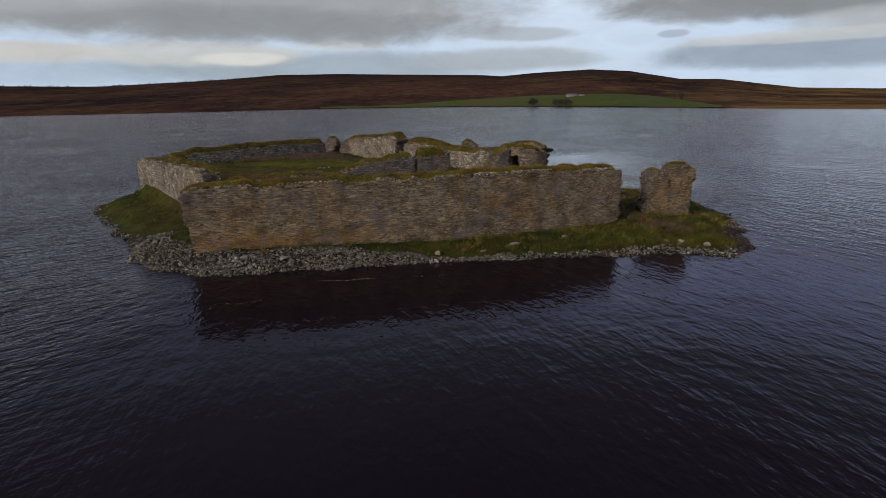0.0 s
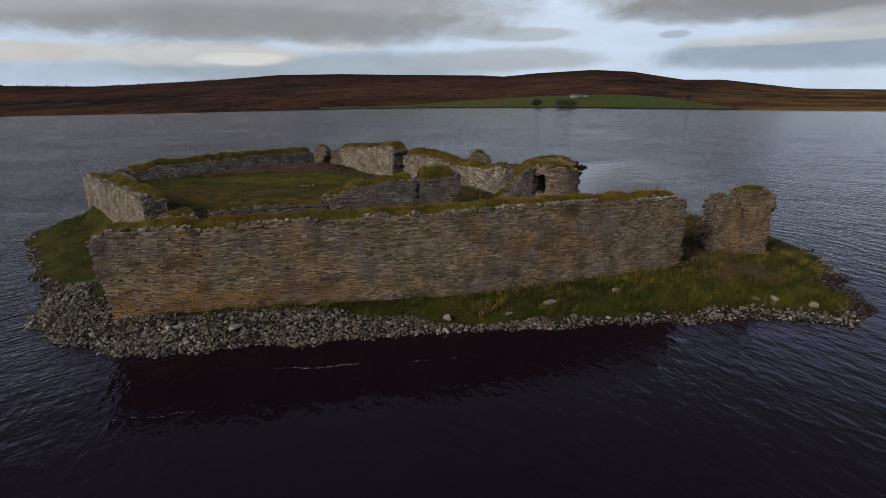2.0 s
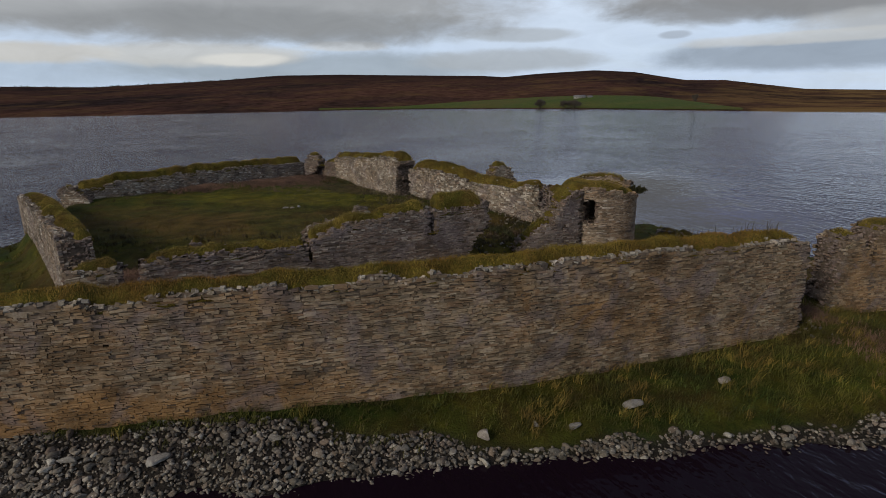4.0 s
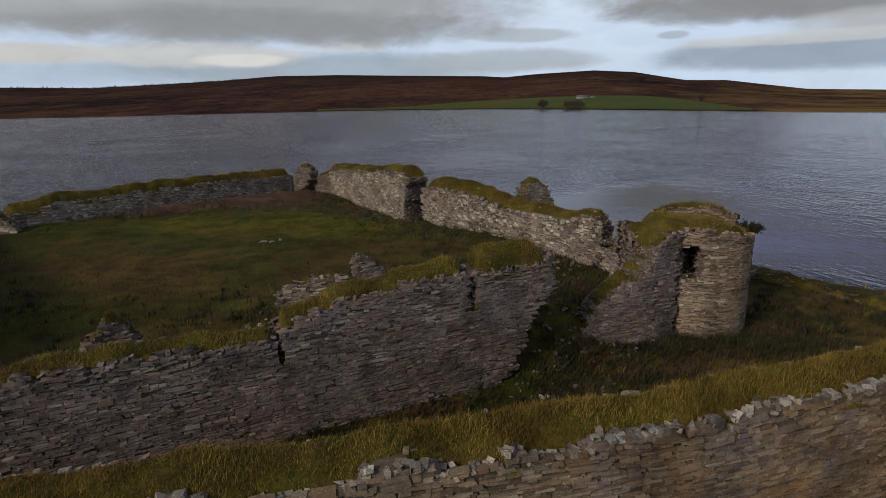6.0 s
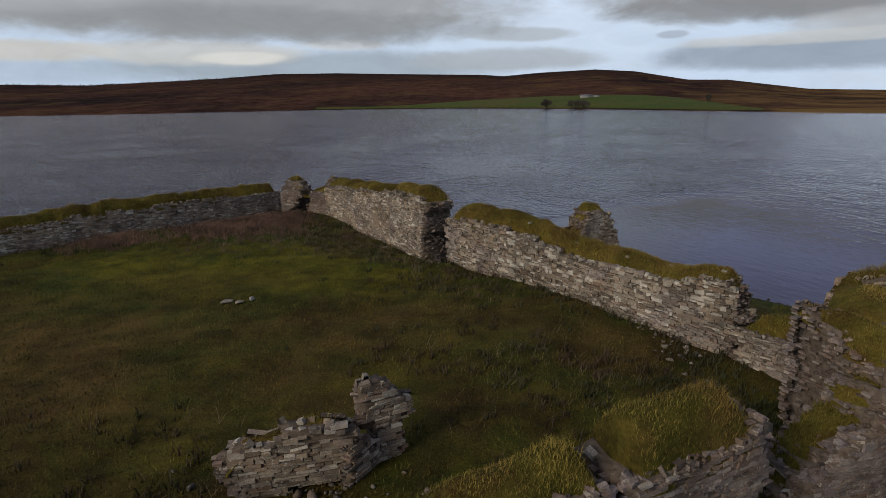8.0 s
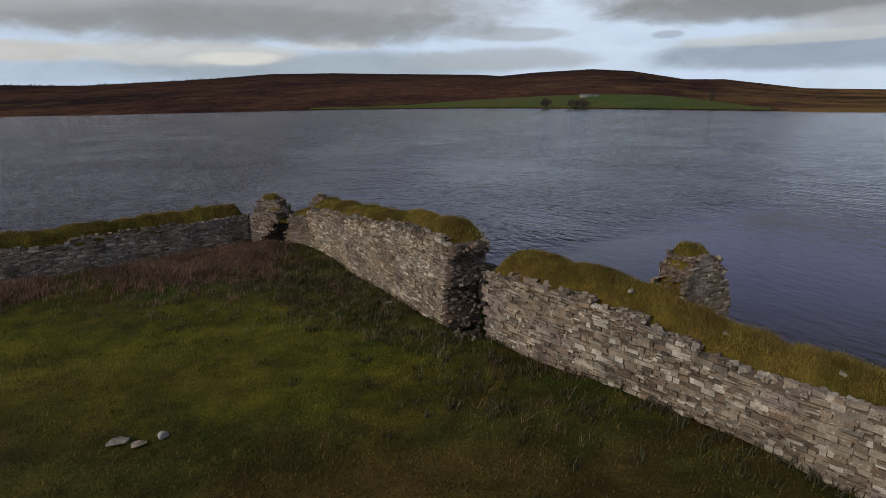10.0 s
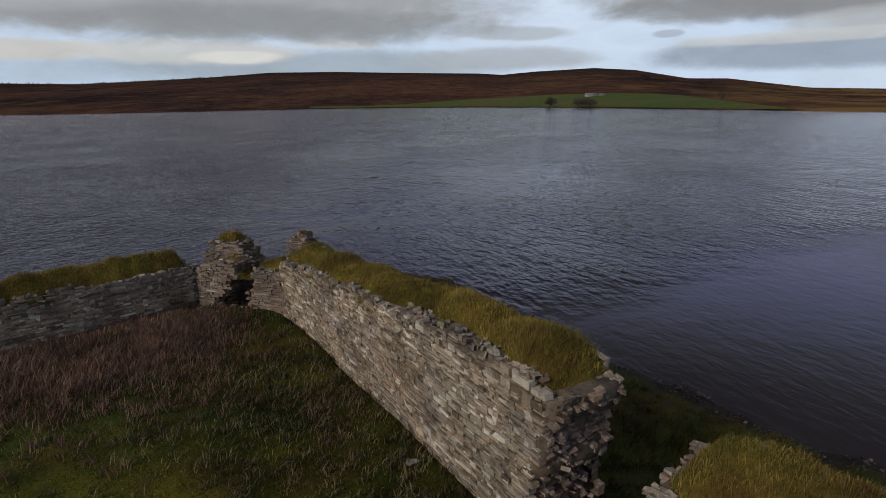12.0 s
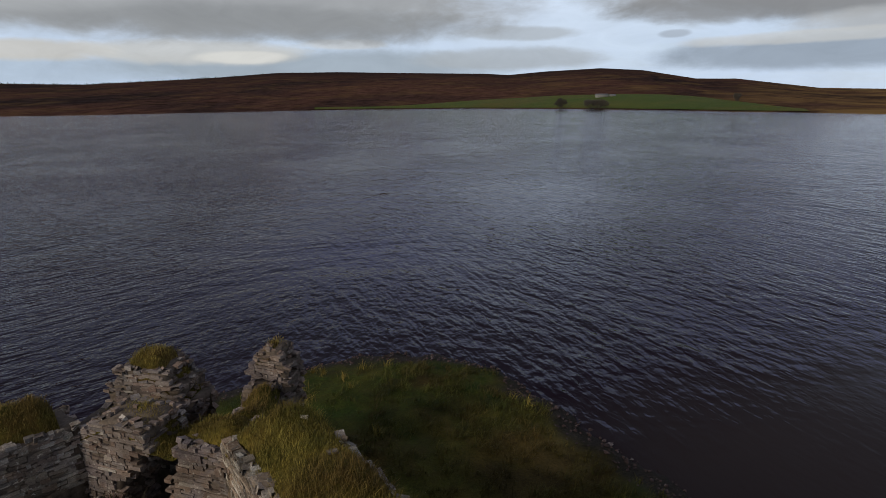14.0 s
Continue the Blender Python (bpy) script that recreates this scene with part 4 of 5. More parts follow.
ruin_wall("seaward_curtain_wall", "tall pale rubble curtain wall with deep grass on top", [(-19.75, 111.2), (-14.7, 104.4), (-8.95, 95.6)], 2.3,
          [(0, 3.7), (11, 3.5), (19, 3.2)], [(0, 6.5), (7, 7.05), (14, 7.55), (17.5, 7.7), (18.9, 7.2)], COOL, rough=0.8, strewn=4, end_z=(None, [(3.0, 17.7), (4.2, 17.8), (5.5, 18.1), (7.5, 18.4)]), ends=((0, 0), (0, 0)), course=(0.05, 0.24), proud=0.03, head=HEADSTONE, back=1.8, seed=7, near=(3, 19, 0), cap=0.55, grass=1.2, lip=[(0, 0.05), (9.5, 0.1), (12.5, 0.4), (14.5, 0.45), (16.5, 0.25), (19, 0.1)], rag=0.3)
ruin_wall("breached_curtain_wall", "pale rubble curtain wall beyond a narrow breach", [(-7.65, 93.65), (5.3, 79.1)], 2.5,
          [(0, 4.2), (8, 4.2), (13, 3.5), (19.5, 2.8)], [(0, 6.8), (1.0, 7.0), (5, 7.1), (9.3, 6.6), (12.8, 6.3), (15.5, 6.5), (18.5, 6.6), (19.5, 6.3)], COOL, rough=1.0, strewn=14, ends=((0.3, 0.0), (0.5, 0.1)), course=(0.07, 0.25), proud=0.03, head=HEADSTONE, back=1.8, seed=8, near=(0, 12, 0), cap=[(0, 0.8), (1.5, 1.0), (5, 0.85), (10, 0.6), (19, 0.4)], grass=1.5, lip=[(0, 0.14), (4, 0.2), (7, 0.5), (9, 0.3), (13, 0.14)], rag=0.3, slim=[(0, 1.0), (13, 0.9), (19.5, 0.45)])
ruin_wall("low_linking_wall", "low tumbled wall with turf sloping to the tower", [(5.1, 78.85), (8.4, 75.4)], 1.8, [(0, 2.5), (4.8, 2.2)], [(0, 4.85), (2.0, 4.9), (2.3, 4.5), (3.4, 4.2), (4.7, 4.2)], COOL, seed=9, cap=[(0, 0.4), (2, 0.7), (4.6, 2.2)], lip=[(0, 0.3), (2.2, 0.4), (3, 0.1)], rag=0.15)
ruin_wall("tower_flank_wall", "tall rubble wall joining the ruined tower", [(5.95, 70.6), (7.25, 71.25)], 4.4, [(0, 1.0), (1.5, 0.9)],
          [(0, 7.0), (0.6, 7.3), (1.5, 7.6)], PURPLISH, seed=10, rag=0.1, course=(0.045, 0.15), proud=0.03, cap=[(0, 0.35), (0.7, 0.5), (1.5, 0.5)], lip=[(0, 0.2), (1.5, 0.1)], slim=[(0, 0.36), (0.6, 0.6), (1.2, 1.0)])
ruin_wall("tower_flank_stump", "rubble wall stepping down from the ruined tower", [(1.9, 69.25), (5.05, 70.15), (6.0, 70.62)], 1.9, [(0, 1.2), (4.3, 1.0)],
          [(0, 2.4), (0.5, 3.3), (0.9, 3.7), (1.3, 4.3), (1.9, 4.7), (2.6, 5.1), (3.3, 5.4), (3.7, 6.0), (4.3, 6.6)], PURPLISH, seed=25, rag=0.15, course=(0.05, 0.18), proud=0.03, cap=[(0, 0.1), (1.0, 0.3), (3.2, 0.45), (4.2, 0.3)], lip=[(0, 0.25), (3.3, 0.45), (4.2, 0.3)], grass=0.8)
ruin_wall("round_corner_tower", "ruined round rubble tower fragment with a window hole", arc(9.05, 74.15, 3.02, 233, 400), 2.2, [(0, 1.0), (9, 0.8)],
          [(0, 7.65), (1, 7.7), (3, 7.5), (6.5, 6.95), (9.2, 6.6)], TAWNY, slabs=1.05, rough=0.75, holes=((0.3, 1.5, 5.25, 6.85), (0.5, 1.3, 5.05, 7.05)), seed=11, near=(1, 8, 0), cap=[(0, 0.5), (3, 0.45), (8, 0.3)], lip=[(0, 0.15), (4, 0.25), (9, 0.1)], course=(0.05, 0.16), proud=0.025, rag=0.15)
ruin_wall("tower_parapet", "broken rear parapet of the round tower capped with turf", [(7.4, 75.7), (8.4, 76.4), (10.2, 76.6), (12.1, 75.6)], 0.8, [(0, 1.2), (5, 1.0)], [(0, 7.3), (0.7, 7.7), (1.8, 7.95), (3.4, 8.05), (5.2, 7.5)], TAWNY, back=1.8, seed=23, cap=0.25, rag=0.15)
ruin_wall("outlying_wall_stump", "weathered wall stump on the shore side", [(-3.2, 91.2), (0.6, 95.0), (4.9, 97.5)], 1.7, [(0, 3), (9.5, 1.6)],
          [(0, 6.2), (2.0, 5.8), (3.6, 5.1), (5.5, 4.7), (6.9, 4.9), (7.3, 6.3), (7.8, 6.8), (8.8, 6.6), (9.5, 6.1), (10.1, 5.0)], COOL, ends=((0, 0), (0.0, 0.3)), back=1.8, seed=12, cap=0.45)


def add_tower_fill():
    """Earth and grass that fill the head of the round tower between its front and its parapet."""
    q = np.random.default_rng(61)
    n = 30
    gx, gy = np.meshgrid(np.linspace(-1, 1, n), np.linspace(-1, 1, n), indexing="ij")
    x, y = 8.95 + 2.9 * gx * np.sqrt(1 - gy ** 2 / 2), 74.1 + 2.6 * gy * np.sqrt(1 - gx ** 2 / 2)
    rim = np.maximum(np.abs(gx), np.abs(gy))
    height = lambda a, b: 8.12 - 0.13 * (np.asarray(a) - 7.0) + 0.10 * value_noise(a, b, 0.9, 62) + 0.05 * value_noise(a, b, 0.3, 63)
    z = height(x, y) - 0.75 * np.clip((rim - 0.62) / 0.38, 0, 1) ** 2
    i, j = np.meshgrid(np.arange(n - 1), np.arange(n - 1), indexing="ij")
    k = (i * n + j).ravel()
    thing = tagged(new("turf_mound"), "brown turf filling the head of the round tower", "turf")
    part("sod", mesh_of("sod", np.stack([x, y, z], 2).reshape(-1, 3), [np.stack([k, k + n, k + n + 1, k + 1], 1)], CAP), thing)
    a, b = q.uniform(0, 2 * np.pi, 5200), np.sqrt(q.uniform(0, 1, 5200))
    px, py = 8.95 + 2.75 * b * np.cos(a), 74.1 + 2.45 * b * np.sin(a)
    pz = height(px, py) - 0.75 * np.clip((b - 0.62) / 0.38, 0, 1) ** 2
    part("sward", blades(np.stack([px, py, pz], 1), q.uniform(0.06, 0.2, 5200), 0.012, 0.9, q, BLADE), thing)


add_tower_fill()
# the ruined corner tower at the yard's far end
ruin_wall("corner_tower_doorway", "ragged masonry over a dark broken doorway", [(-25.0, 112.95), (-19.6, 111.35)], 1.5, [(0, 3.5), (6, 3.5)],
          [(0, 5.6), (0.6, 5.9), (1.2, 6.2), (2.5, 6.2), (2.9, 5.7), (3.7, 5.8), (5.6, 5.95)], PURPLISH, rough=0.8, holes=((1.3, 3.55, 2.0, 4.3), (1.7, 3.6, 4.3, 4.8), (2.2, 3.65, 4.8, 5.3), (2.8, 3.7, 5.3, 9)), seed=13, cap=[(0, 0.3), (0.5, 0.0), (2.8, 0.0), (3.5, 0.35), (5.6, 0.4)], rag=0.2)
ruin_wall("corner_tower_stump", "grass-capped stump of the ruined corner tower", [(-24.9, 114.9), (-22.5, 114.6)], 1.5, [(0, 3.4), (2.4, 3.4)], [(0, 6.1), (0.4, 6.6), (1.5, 6.65), (1.9, 6.2), (2.4, 5.6)], PURPLISH, seed=20, cap=0.4, rag=0.2)
ruin_wall("corner_tower_side_wall", "turf-topped side wall running to the tower stump", [(-20.9, 116.0), (-20.6, 112.6)], 1.0, [(0, 3.2), (3.4, 3.4)], [(0, 5.6), (1.5, 5.45), (3.4, 5.7)], PURPLISH, seed=21, cap=0.35, rag=0.2)
ruin_wall("corner_tower_stump", "narrow broken stump of the corner tower", [(-20.9, 116.4), (-19.7, 116.0)], 1.0, [(0, 2.4), (1.3, 2.4)], [(0, 6.1), (0.4, 6.6), (0.9, 6.6), (1.25, 6.2)], PURPLISH, seed=15, cap=0.35, rag=0.15)
# broken walling inside the yard
ruin_wall("yard_wall_stub", "low broken wall stub in the grassy yard", [(-12.9, 68.8), (-9.75, 69.65)], 0.75, [(0, 3.6), (3.4, 3.6)], [(0, 5.3), (0.3, 5.7), (1.2, 5.8), (2.0, 5.95), (3.3, 6.05)], COOL, rough=0.7, slabs=1.3, seed=16, cap=0.08, grass=0.3, rag=0.08, holes=((1.6, 3.0, 3.0, 4.35),), course=(0.05, 0.2), proud=0.035)
ruin_wall("yard_wall_return", "short broken return of the yard wall", [(-9.6, 69.7), (-9.0, 70.7)], 0.5, [(0, 3.6), (1.2, 3.6)], [(0, 5.6), (0.5, 5.1), (1.1, 5.0)], COOL, seed=24, cap=0.0, rag=0.15)
ruin_wall("yard_wall_upstand", "jagged upstanding fragment of rubble wall", [(-9.35, 70.45), (-7.6, 71.5)], 0.55, [(0, 3.6), (2.4, 3.6)], [(0, 6.9), (0.4, 6.95), (0.8, 6.4), (1.4, 6.05), (2.0, 5.85)], COOL, seed=17, cap=0.0, rag=0.1, end_z=([(3.5, 0.35), (5.5, 0.1), (7, -0.1)], [(3.5, 0.85), (5.2, 0.95), (5.6, 1.5), (6.2, 1.3), (7.1, 0.7)]))
ruin_wall("yard_turf_lump", "grass-topped lump of old walling", [(-19.7, 63.2), (-17.5, 64.3)], 1.5, [(0, 3.6), (2.5, 3.6)], [(0, 4.3), (0.5, 5.1), (1.2, 5.6), (1.7, 5.3), (2.4, 4.3)], ENDSTONE, seed=18, rough=1.0, cap=[(0, 0.9), (1.0, 0.7), (1.6, 0.3), (2.4, 0.1)], grass=1.8, lip=[(0, 0.0), (0.9, 0.05), (1.4, 0.6), (2.4, 0.8)], rag=0.3)
ruin_wall("shore_wall", "low tumbled outer wall overgrown along the shore", [(25.0, 73.6), (23.2, 77.6), (21.3, 81.3), (17.8, 84.1)], 1.3, [(0, 0.6), (12, 0.7)], [(0, 1.2), (4, 1.55), (8, 1.4), (12.8, 1.7)], BEACH, seed=19, cap=0.3, rag=0.5, sward_of=DARKWEED, lip=0.3)


# ---- shore stones, boulders, grass, weeds ----
def icosphere(sub):
    bm = bmesh.new()
    bmesh.ops.create_icosphere(bm, subdivisions=sub, radius=0.5)
    v, f = np.array([q.co for q in bm.verts]), np.array([[q.index for q in p.verts] for p in bm.faces])
    bm.free()
    return v, f


def rock_shapes(sub, n, seed, cuts=9):
    """Angular stones: a ball cut flat by a few random planes."""
    v, f = icosphere(sub)
    r, made = np.random.default_rng(seed), []
    for _ in range(n):
        q = v.copy()
        for _ in range(cuts):
            d = r.normal(size=3)
            d /= np.linalg.norm(d)
            over = q @ d - r.uniform(0.13, 0.34)
            q -= np.maximum(over, 0)[:, None] * d
        made.append(q * (1, r.uniform(0.7, 1.0), r.uniform(0.5, 0.85)) + r.uniform(-0.02, 0.02, q.shape))
    return np.array(made), f


ROCKS, ROCK_F = rock_shapes(2, 10, 5)
SMALL_ROCKS, SMALL_F = rock_shapes(1, 18, 8, 6)
FINE_ROCKS, FINE_F = rock_shapes(3, 6, 6)


def shore_distance(x, y):
    return ring_distance(x, y, SHORE) + 0.7 * value_noise(x, y, 3.1, 3) + 0.35 * value_noise(x, y, 1.1, 4)


def scatter_rocks(name, label, x, y, size, material, r, sink=0.25, single=None):
    """single: the stretch (x0, x1, y0, y1) whose largest stones are objects of their own."""
    z = ground_height(x, y)
    rest = np.ones(len(x), bool)
    if single:
        here = np.nonzero((x > single[0]) & (x < single[1]) & (y > single[2]) & (y < single[3]))[0]
        rest[here[np.argsort(-size[here], kind="stable")[:280]]] = False
    all_x, all_y, all_z, all_size = x, y, z, size
    x, y, z, size = x[rest], y[rest], z[rest], size[rest]
    V, F, base = [], [], 0
    for shapes, faces, ok in ((ROCKS, ROCK_F, size > 0.36), (SMALL_ROCKS, SMALL_F, size <= 0.36)):
        n = int(ok.sum())
        if not n:
            continue
        q, px, py, pz = size[ok], x[ok], y[ok], z[ok]
        k, a = r.integers(0, len(shapes), n), r.uniform(0, 2 * np.pi, n)
        v = shapes[k] * q[:, None, None]
        tilt = r.normal(0, 0.35, n)[:, None]
        v = np.stack([v[..., 0], v[..., 1] * np.cos(tilt) - v[..., 2] * np.sin(tilt), v[..., 1] * np.sin(tilt) + v[..., 2] * np.cos(tilt)], -1)
        c, d = np.cos(a)[:, None], np.sin(a)[:, None]
        v = np.stack([v[..., 0] * c - v[..., 1] * d + px[:, None], v[..., 0] * d + v[..., 1] * c + py[:, None], v[..., 2] + (pz + q * (0.35 - sink))[:, None]], -1)
        V.append(v.reshape(-1, 3))
        F.append((faces[None] + shapes.shape[1] * np.arange(n)[:, None, None] + base).reshape(-1, 3))
        base += n * shapes.shape[1]
    me = mesh_of("rubble_heap", np.concatenate(V), F, material)
    if single is None:
        return tagged(new(name, me), label, "stones", kind="stuff")
    thing = tagged(new(name), label, "beach")
    part("rubble_heap", me, thing, "heap of angular stones", "stuff")
    meshes = [mesh_of("stone", q, [ROCK_F], material) for q in ROCKS]
    for i in np.nonzero(~rest)[0]:
        ob = new("stone", meshes[int(r.integers(0, len(meshes)))])
        ob.parent = thing
        ob.matrix_basis = Matrix.LocRotScale((all_x[i], all_y[i], all_z[i] + all_size[i] * (0.35 - sink)), Euler((r.normal(0, 0.35), 0, r.uniform(0, 6.28))), (all_size[i],) * 3)
    return thing


def add_shore():
    r = np.random.default_rng(51)
    x = np.r_[r.uniform(-54, 36, 110000), r.uniform(-31, 6, 20000), r.uniform(2, 34, 14000)]
    y = np.r_[r.uniform(43, 134, 110000), r.uniform(43.5, 56, 20000), r.uniform(47, 64, 14000)]
    n = len(x)
    d, inner = shore_distance(x, y), beach_width(x, y)
    windward, far = smooth01(-x, -4, 12) * (1 - smooth01(y, 54, 60)), smooth01(y, 80, 100)
    keep = (d > np.where(far > 0.5, -1.4, -0.7)) & (d < inner)
    keep &= r.random(n) < np.where(windward > 0.3, 1.0, np.where(far > 0.5, 0.9, 0.85)) * (1 - 0.5 * smooth01(d / np.maximum(inner, 0.1), 0.6, 1.0))
    x, y, w = x[keep], y[keep], windward[keep]
    size = np.clip(r.gamma(1.9, 0.075, len(x)) + 0.10, 0.11, 0.68)
    dark = (y > 84) | ((y < 60) & (x > 26))
    size = np.where(dark, 0.72 * size + 0.02, size)
    scatter_rocks("stony_beach", "pale angular stones heaped along the shore", x[~dark], y[~dark], size[~dark], BEACH, r, single=(-24, 2, 44, 56))
    scatter_rocks("wet_shore_stones", "dark wet stones at the water's edge", x[dark], y[dark], size[dark], WETSTONE, r, single=(-14, 6, 98, 131))
    # rubble fallen from the walls
    spots = [(-10.4, 68.4, 1.5, 60), (1.3, 68.6, 2.2, 90), (3.6, 70.2, 1.4, 50), (-0.6, 65.6, 1.2, 30), (3.2, 80.2, 1.6, 50), (-13.5, 67.6, 1.6, 30), (-23.0, 112.0, 1.2, 20), (-8.4, 94.5, 0.9, 25), (18.8, 61.0, 1.0, 20), (-5, 66.8, 3.0, 30)]
    px, py, ps = [], [], []
    for cx, cy, rad, m in spots:
        px.append(r.normal(cx, rad * 0.6, m)), py.append(r.normal(cy, rad * 0.6, m)), ps.append(np.clip(r.gamma(3, 0.07, m) + 0.08, 0.1, 0.5))
    scatter_rocks("fallen_rubble", "loose stones fallen from the broken walls", np.concatenate(px), np.concatenate(py), np.concatenate(ps), BEACH, r)


def add_boulder(x, y, size, turn, k, label, flat=0.75):
    me = mesh_of("boulder", FINE_ROCKS[k] * (size, size * 0.85, size * flat), [FINE_F], BOULDER)
    ob = new("boulder", me)
    ob.matrix_basis = pose(x, y, float(ground_height(np.array(x), np.array(y))) + 0.22 * size * flat, 0, 0, turn)
    tagged(ob, label, "boulder", "boulders on the shore")


def ground_points(r, n, x0, x1, y0, y1, density):
    """Random places on the island; density(x, y): the share to keep."""
    x, y = r.uniform(x0, x1, n), r.uniform(y0, y1, n)
    ok = r.random(n) < density(x, y)
    x, y = x[ok], y[ok]
    return np.stack([x, y, ground_height(x, y)], 1)


def clumps(r, root, per, radius):
    p = np.repeat(root, per, 0)
    a, q = r.uniform(0, 2 * np.pi, len(p)), np.abs(r.normal(0, radius, len(p)))
    p[:, 0] += np.cos(a) * q
    p[:, 1] += np.sin(a) * q
    p[:, 2] = ground_height(p[:, 0], p[:, 1])
    return p


def add_grass():
    r = np.random.default_rng(71)
    inside = lambda x, y: ring_distance(x, y, YARD)

    strip = lambda x, y: (inside(x, y) < -1.4) * (inside(x, y) > -5.5) * (y > 0.39 * x + 54.5 + 1.2) * (y < 76) * (x > -20) * (x < 14)

    def tint(p):
        lush, bare = sward(p[:, 0], p[:, 1])
        return np.stack([0 * lush, lush, bare, 0 * lush + 1], 1)

    dry = lambda x, y: smooth01(shore_distance(x, y), 0.9, 1.8) * (1 - 0.9 * smooth01(-x, -4, 12) * (1 - smooth01(y, 54, 60)) * (shore_distance(x, y) < 3.4))
    # the yard: short sward, thinner where it browns
    p = ground_points(r, 150000, -46, 6, 56, 114, lambda x, y: (inside(x, y) > 0.1) * (0.75 + 0.25 * value_noise(x, y, 4, 81)))
    part_h = r.uniform(0.05, 0.15, len(p)) * (1 + 0.5 * value_noise(p[:, 0], p[:, 1], 2.0, 82))
    tagged(new("yard_grass", blades(p, part_h, 0.014, 1.0, r, GRASS, cover=tint(p))), "short olive-green grass in the castle yard", "grass", kind="stuff")
    # slopes outside: longer wind-laid grass in tussocks
    c = ground_points(r, 7000, -52, 34, 44, 132, lambda x, y: (inside(x, y) < -1.2) * (1 - strip(x, y)) * dry(x, y) * (0.55 + 0.45 * value_noise(x, y, 3, 83)))
    c = np.concatenate([c, ground_points(r, 9000, -24, 32, 48, 68, lambda x, y: (inside(x, y) < -2.5) * (1 - strip(x, y)) * dry(x, y) * (0.6 + 0.4 * value_noise(x, y, 2, 87)))])
    c = np.concatenate([c, ground_points(r, 6500, -18, 10, 94, 131, lambda x, y: (inside(x, y) < -2.0) * dry(x, y) * (0.6 + 0.4 * value_noise(x, y, 1.8, 96)))])
    p = clumps(r, c, 18, 0.22)
    h = r.uniform(0.12, 0.42, len(p)) * (1 + 0.4 * value_noise(p[:, 0], p[:, 1], 3.0, 84))
    tagged(new("slope_grass", blades(p, h, 0.011, 1.1, r, SLOPE, (0.5, -0.2), cover=tint(p))), "tussocky wind-laid grass on the island slopes", "grass", kind="stuff")
    # straw tussocks
    c = ground_points(r, 1900, -52, 34, 44, 132, lambda x, y: (inside(x, y) < -1.0) * dry(x, y) * (value_noise(x, y, 2.2, 85) > 0.25))
    c = np.concatenate([c, ground_points(r, 600, 0, 32, 49, 66, lambda x, y: dry(x, y) * (value_noise(x, y, 1.6, 89) > 0.0))])
    p = clumps(r, c, 26, 0.22)
    tagged(new("straw_tussocks", blades(p, r.uniform(0.25, 0.6, len(p)), 0.012, 1.0, r, BLADE, (0.6, -0.2))), "straw-coloured grass tussocks bent by the wind", "grass", kind="stuff")
    # dark nettles and dead stalks in the lee of the walls
    near = lambda x, y: smooth01(3.2 - np.abs(inside(x, y) - 1.4), 0, 1.5) * (value_noise(x, y, 3.5, 86) > -0.1) * (inside(x, y) > -0.1)
    spot = lambda x, y, cx, cy, rx, ry: np.exp(-((x - cx) / rx) ** 2 - ((y - cy) / ry) ** 2)
    beds = lambda x, y: np.minimum(1, spot(x, y, -4, 76, 4, 3) + 0.5 * spot(x, y, -13, 99, 4, 4.5) + spot(x, y, -10, 93.5, 3, 2.5) + 0.8 * spot(x, y, -17.6, 70, 5, 2.5) + 0.7 * spot(x, y, -8, 80, 3, 2) + spot(x, y, -6, 88.5, 3.5, 3)) * (value_noise(x, y, 1.6, 94) > -0.3)
    c = ground_points(r, 18000, -46, 16, 55, 114, lambda x, y: np.maximum(np.maximum(0.55 * near(x, y), strip(x, y)), beds(x, y)) * 0.75)
    c = np.concatenate([c, ground_points(r, 5000, -20, 14, 56, 76, strip)])
    rank = lambda x, y: np.minimum(1, spot(x, y, 10, 67, 9, 4) + spot(x, y, 17, 71, 6, 6) + spot(x, y, 3, 74.5, 3, 3.5)) * (value_noise(x, y, 1.9, 95) > -0.45) * (shore_distance(x, y) > 2.0)
    c = np.concatenate([c, ground_points(r, 9000, -4, 30, 60, 84, lambda x, y: rank(x, y) * (y > 0.39 * x + 56.0))])
    p = clumps(r, c, 14, 0.18)
    tagged(new("nettle_beds", blades(p, r.uniform(0.12, 0.42, len(p)), 0.018, 0.9, r, DARKWEED)), "dark nettles and rank weeds beside the walls", "weeds", kind="stuff")
    # faded weeds in the yard's seaward corner
    c = ground_points(r, 4200, -30, -8, 92, 112, lambda x, y: (inside(x, y) > 0.3) * np.minimum(1, spot(x, y, -19, 103, 5.0, 5.5) + spot(x, y, -14.5, 99.5, 3.0, 4.0)) * (0.65 + 0.35 * value_noise(x, y, 1.4, 97)))
    p = clumps(r, c, 16, 0.2)
    tagged(new("faded_weeds", blades(p, r.uniform(0.08, 0.30, len(p)), 0.014, 1.2, r, FADED)), "faded grey-green weeds in the yard grass", "weeds", kind="stuff")
    # dead bracken in the far corner and along the far wall
    spots = [(-26.0, 104.8, 4.6, 1100), (-23.5, 108.5, 2.4, 400), (-34, 99.5, 2.5, 300), (-22, 61.5, 2.2, 300), (9, 65.7, 1.6, 260), (-20.5, 60.3, 1.6, 200), (22, 58, 2.0, 150), (19.9, 62.6, 1.0, 110)]
    c = np.concatenate([np.stack([r.normal(a, q * 0.6, m), r.normal(b, q * 0.6, m), np.zeros(m)], 1) for a, b, q, m in spots])
    p = clumps(r, c, 18, 0.2)
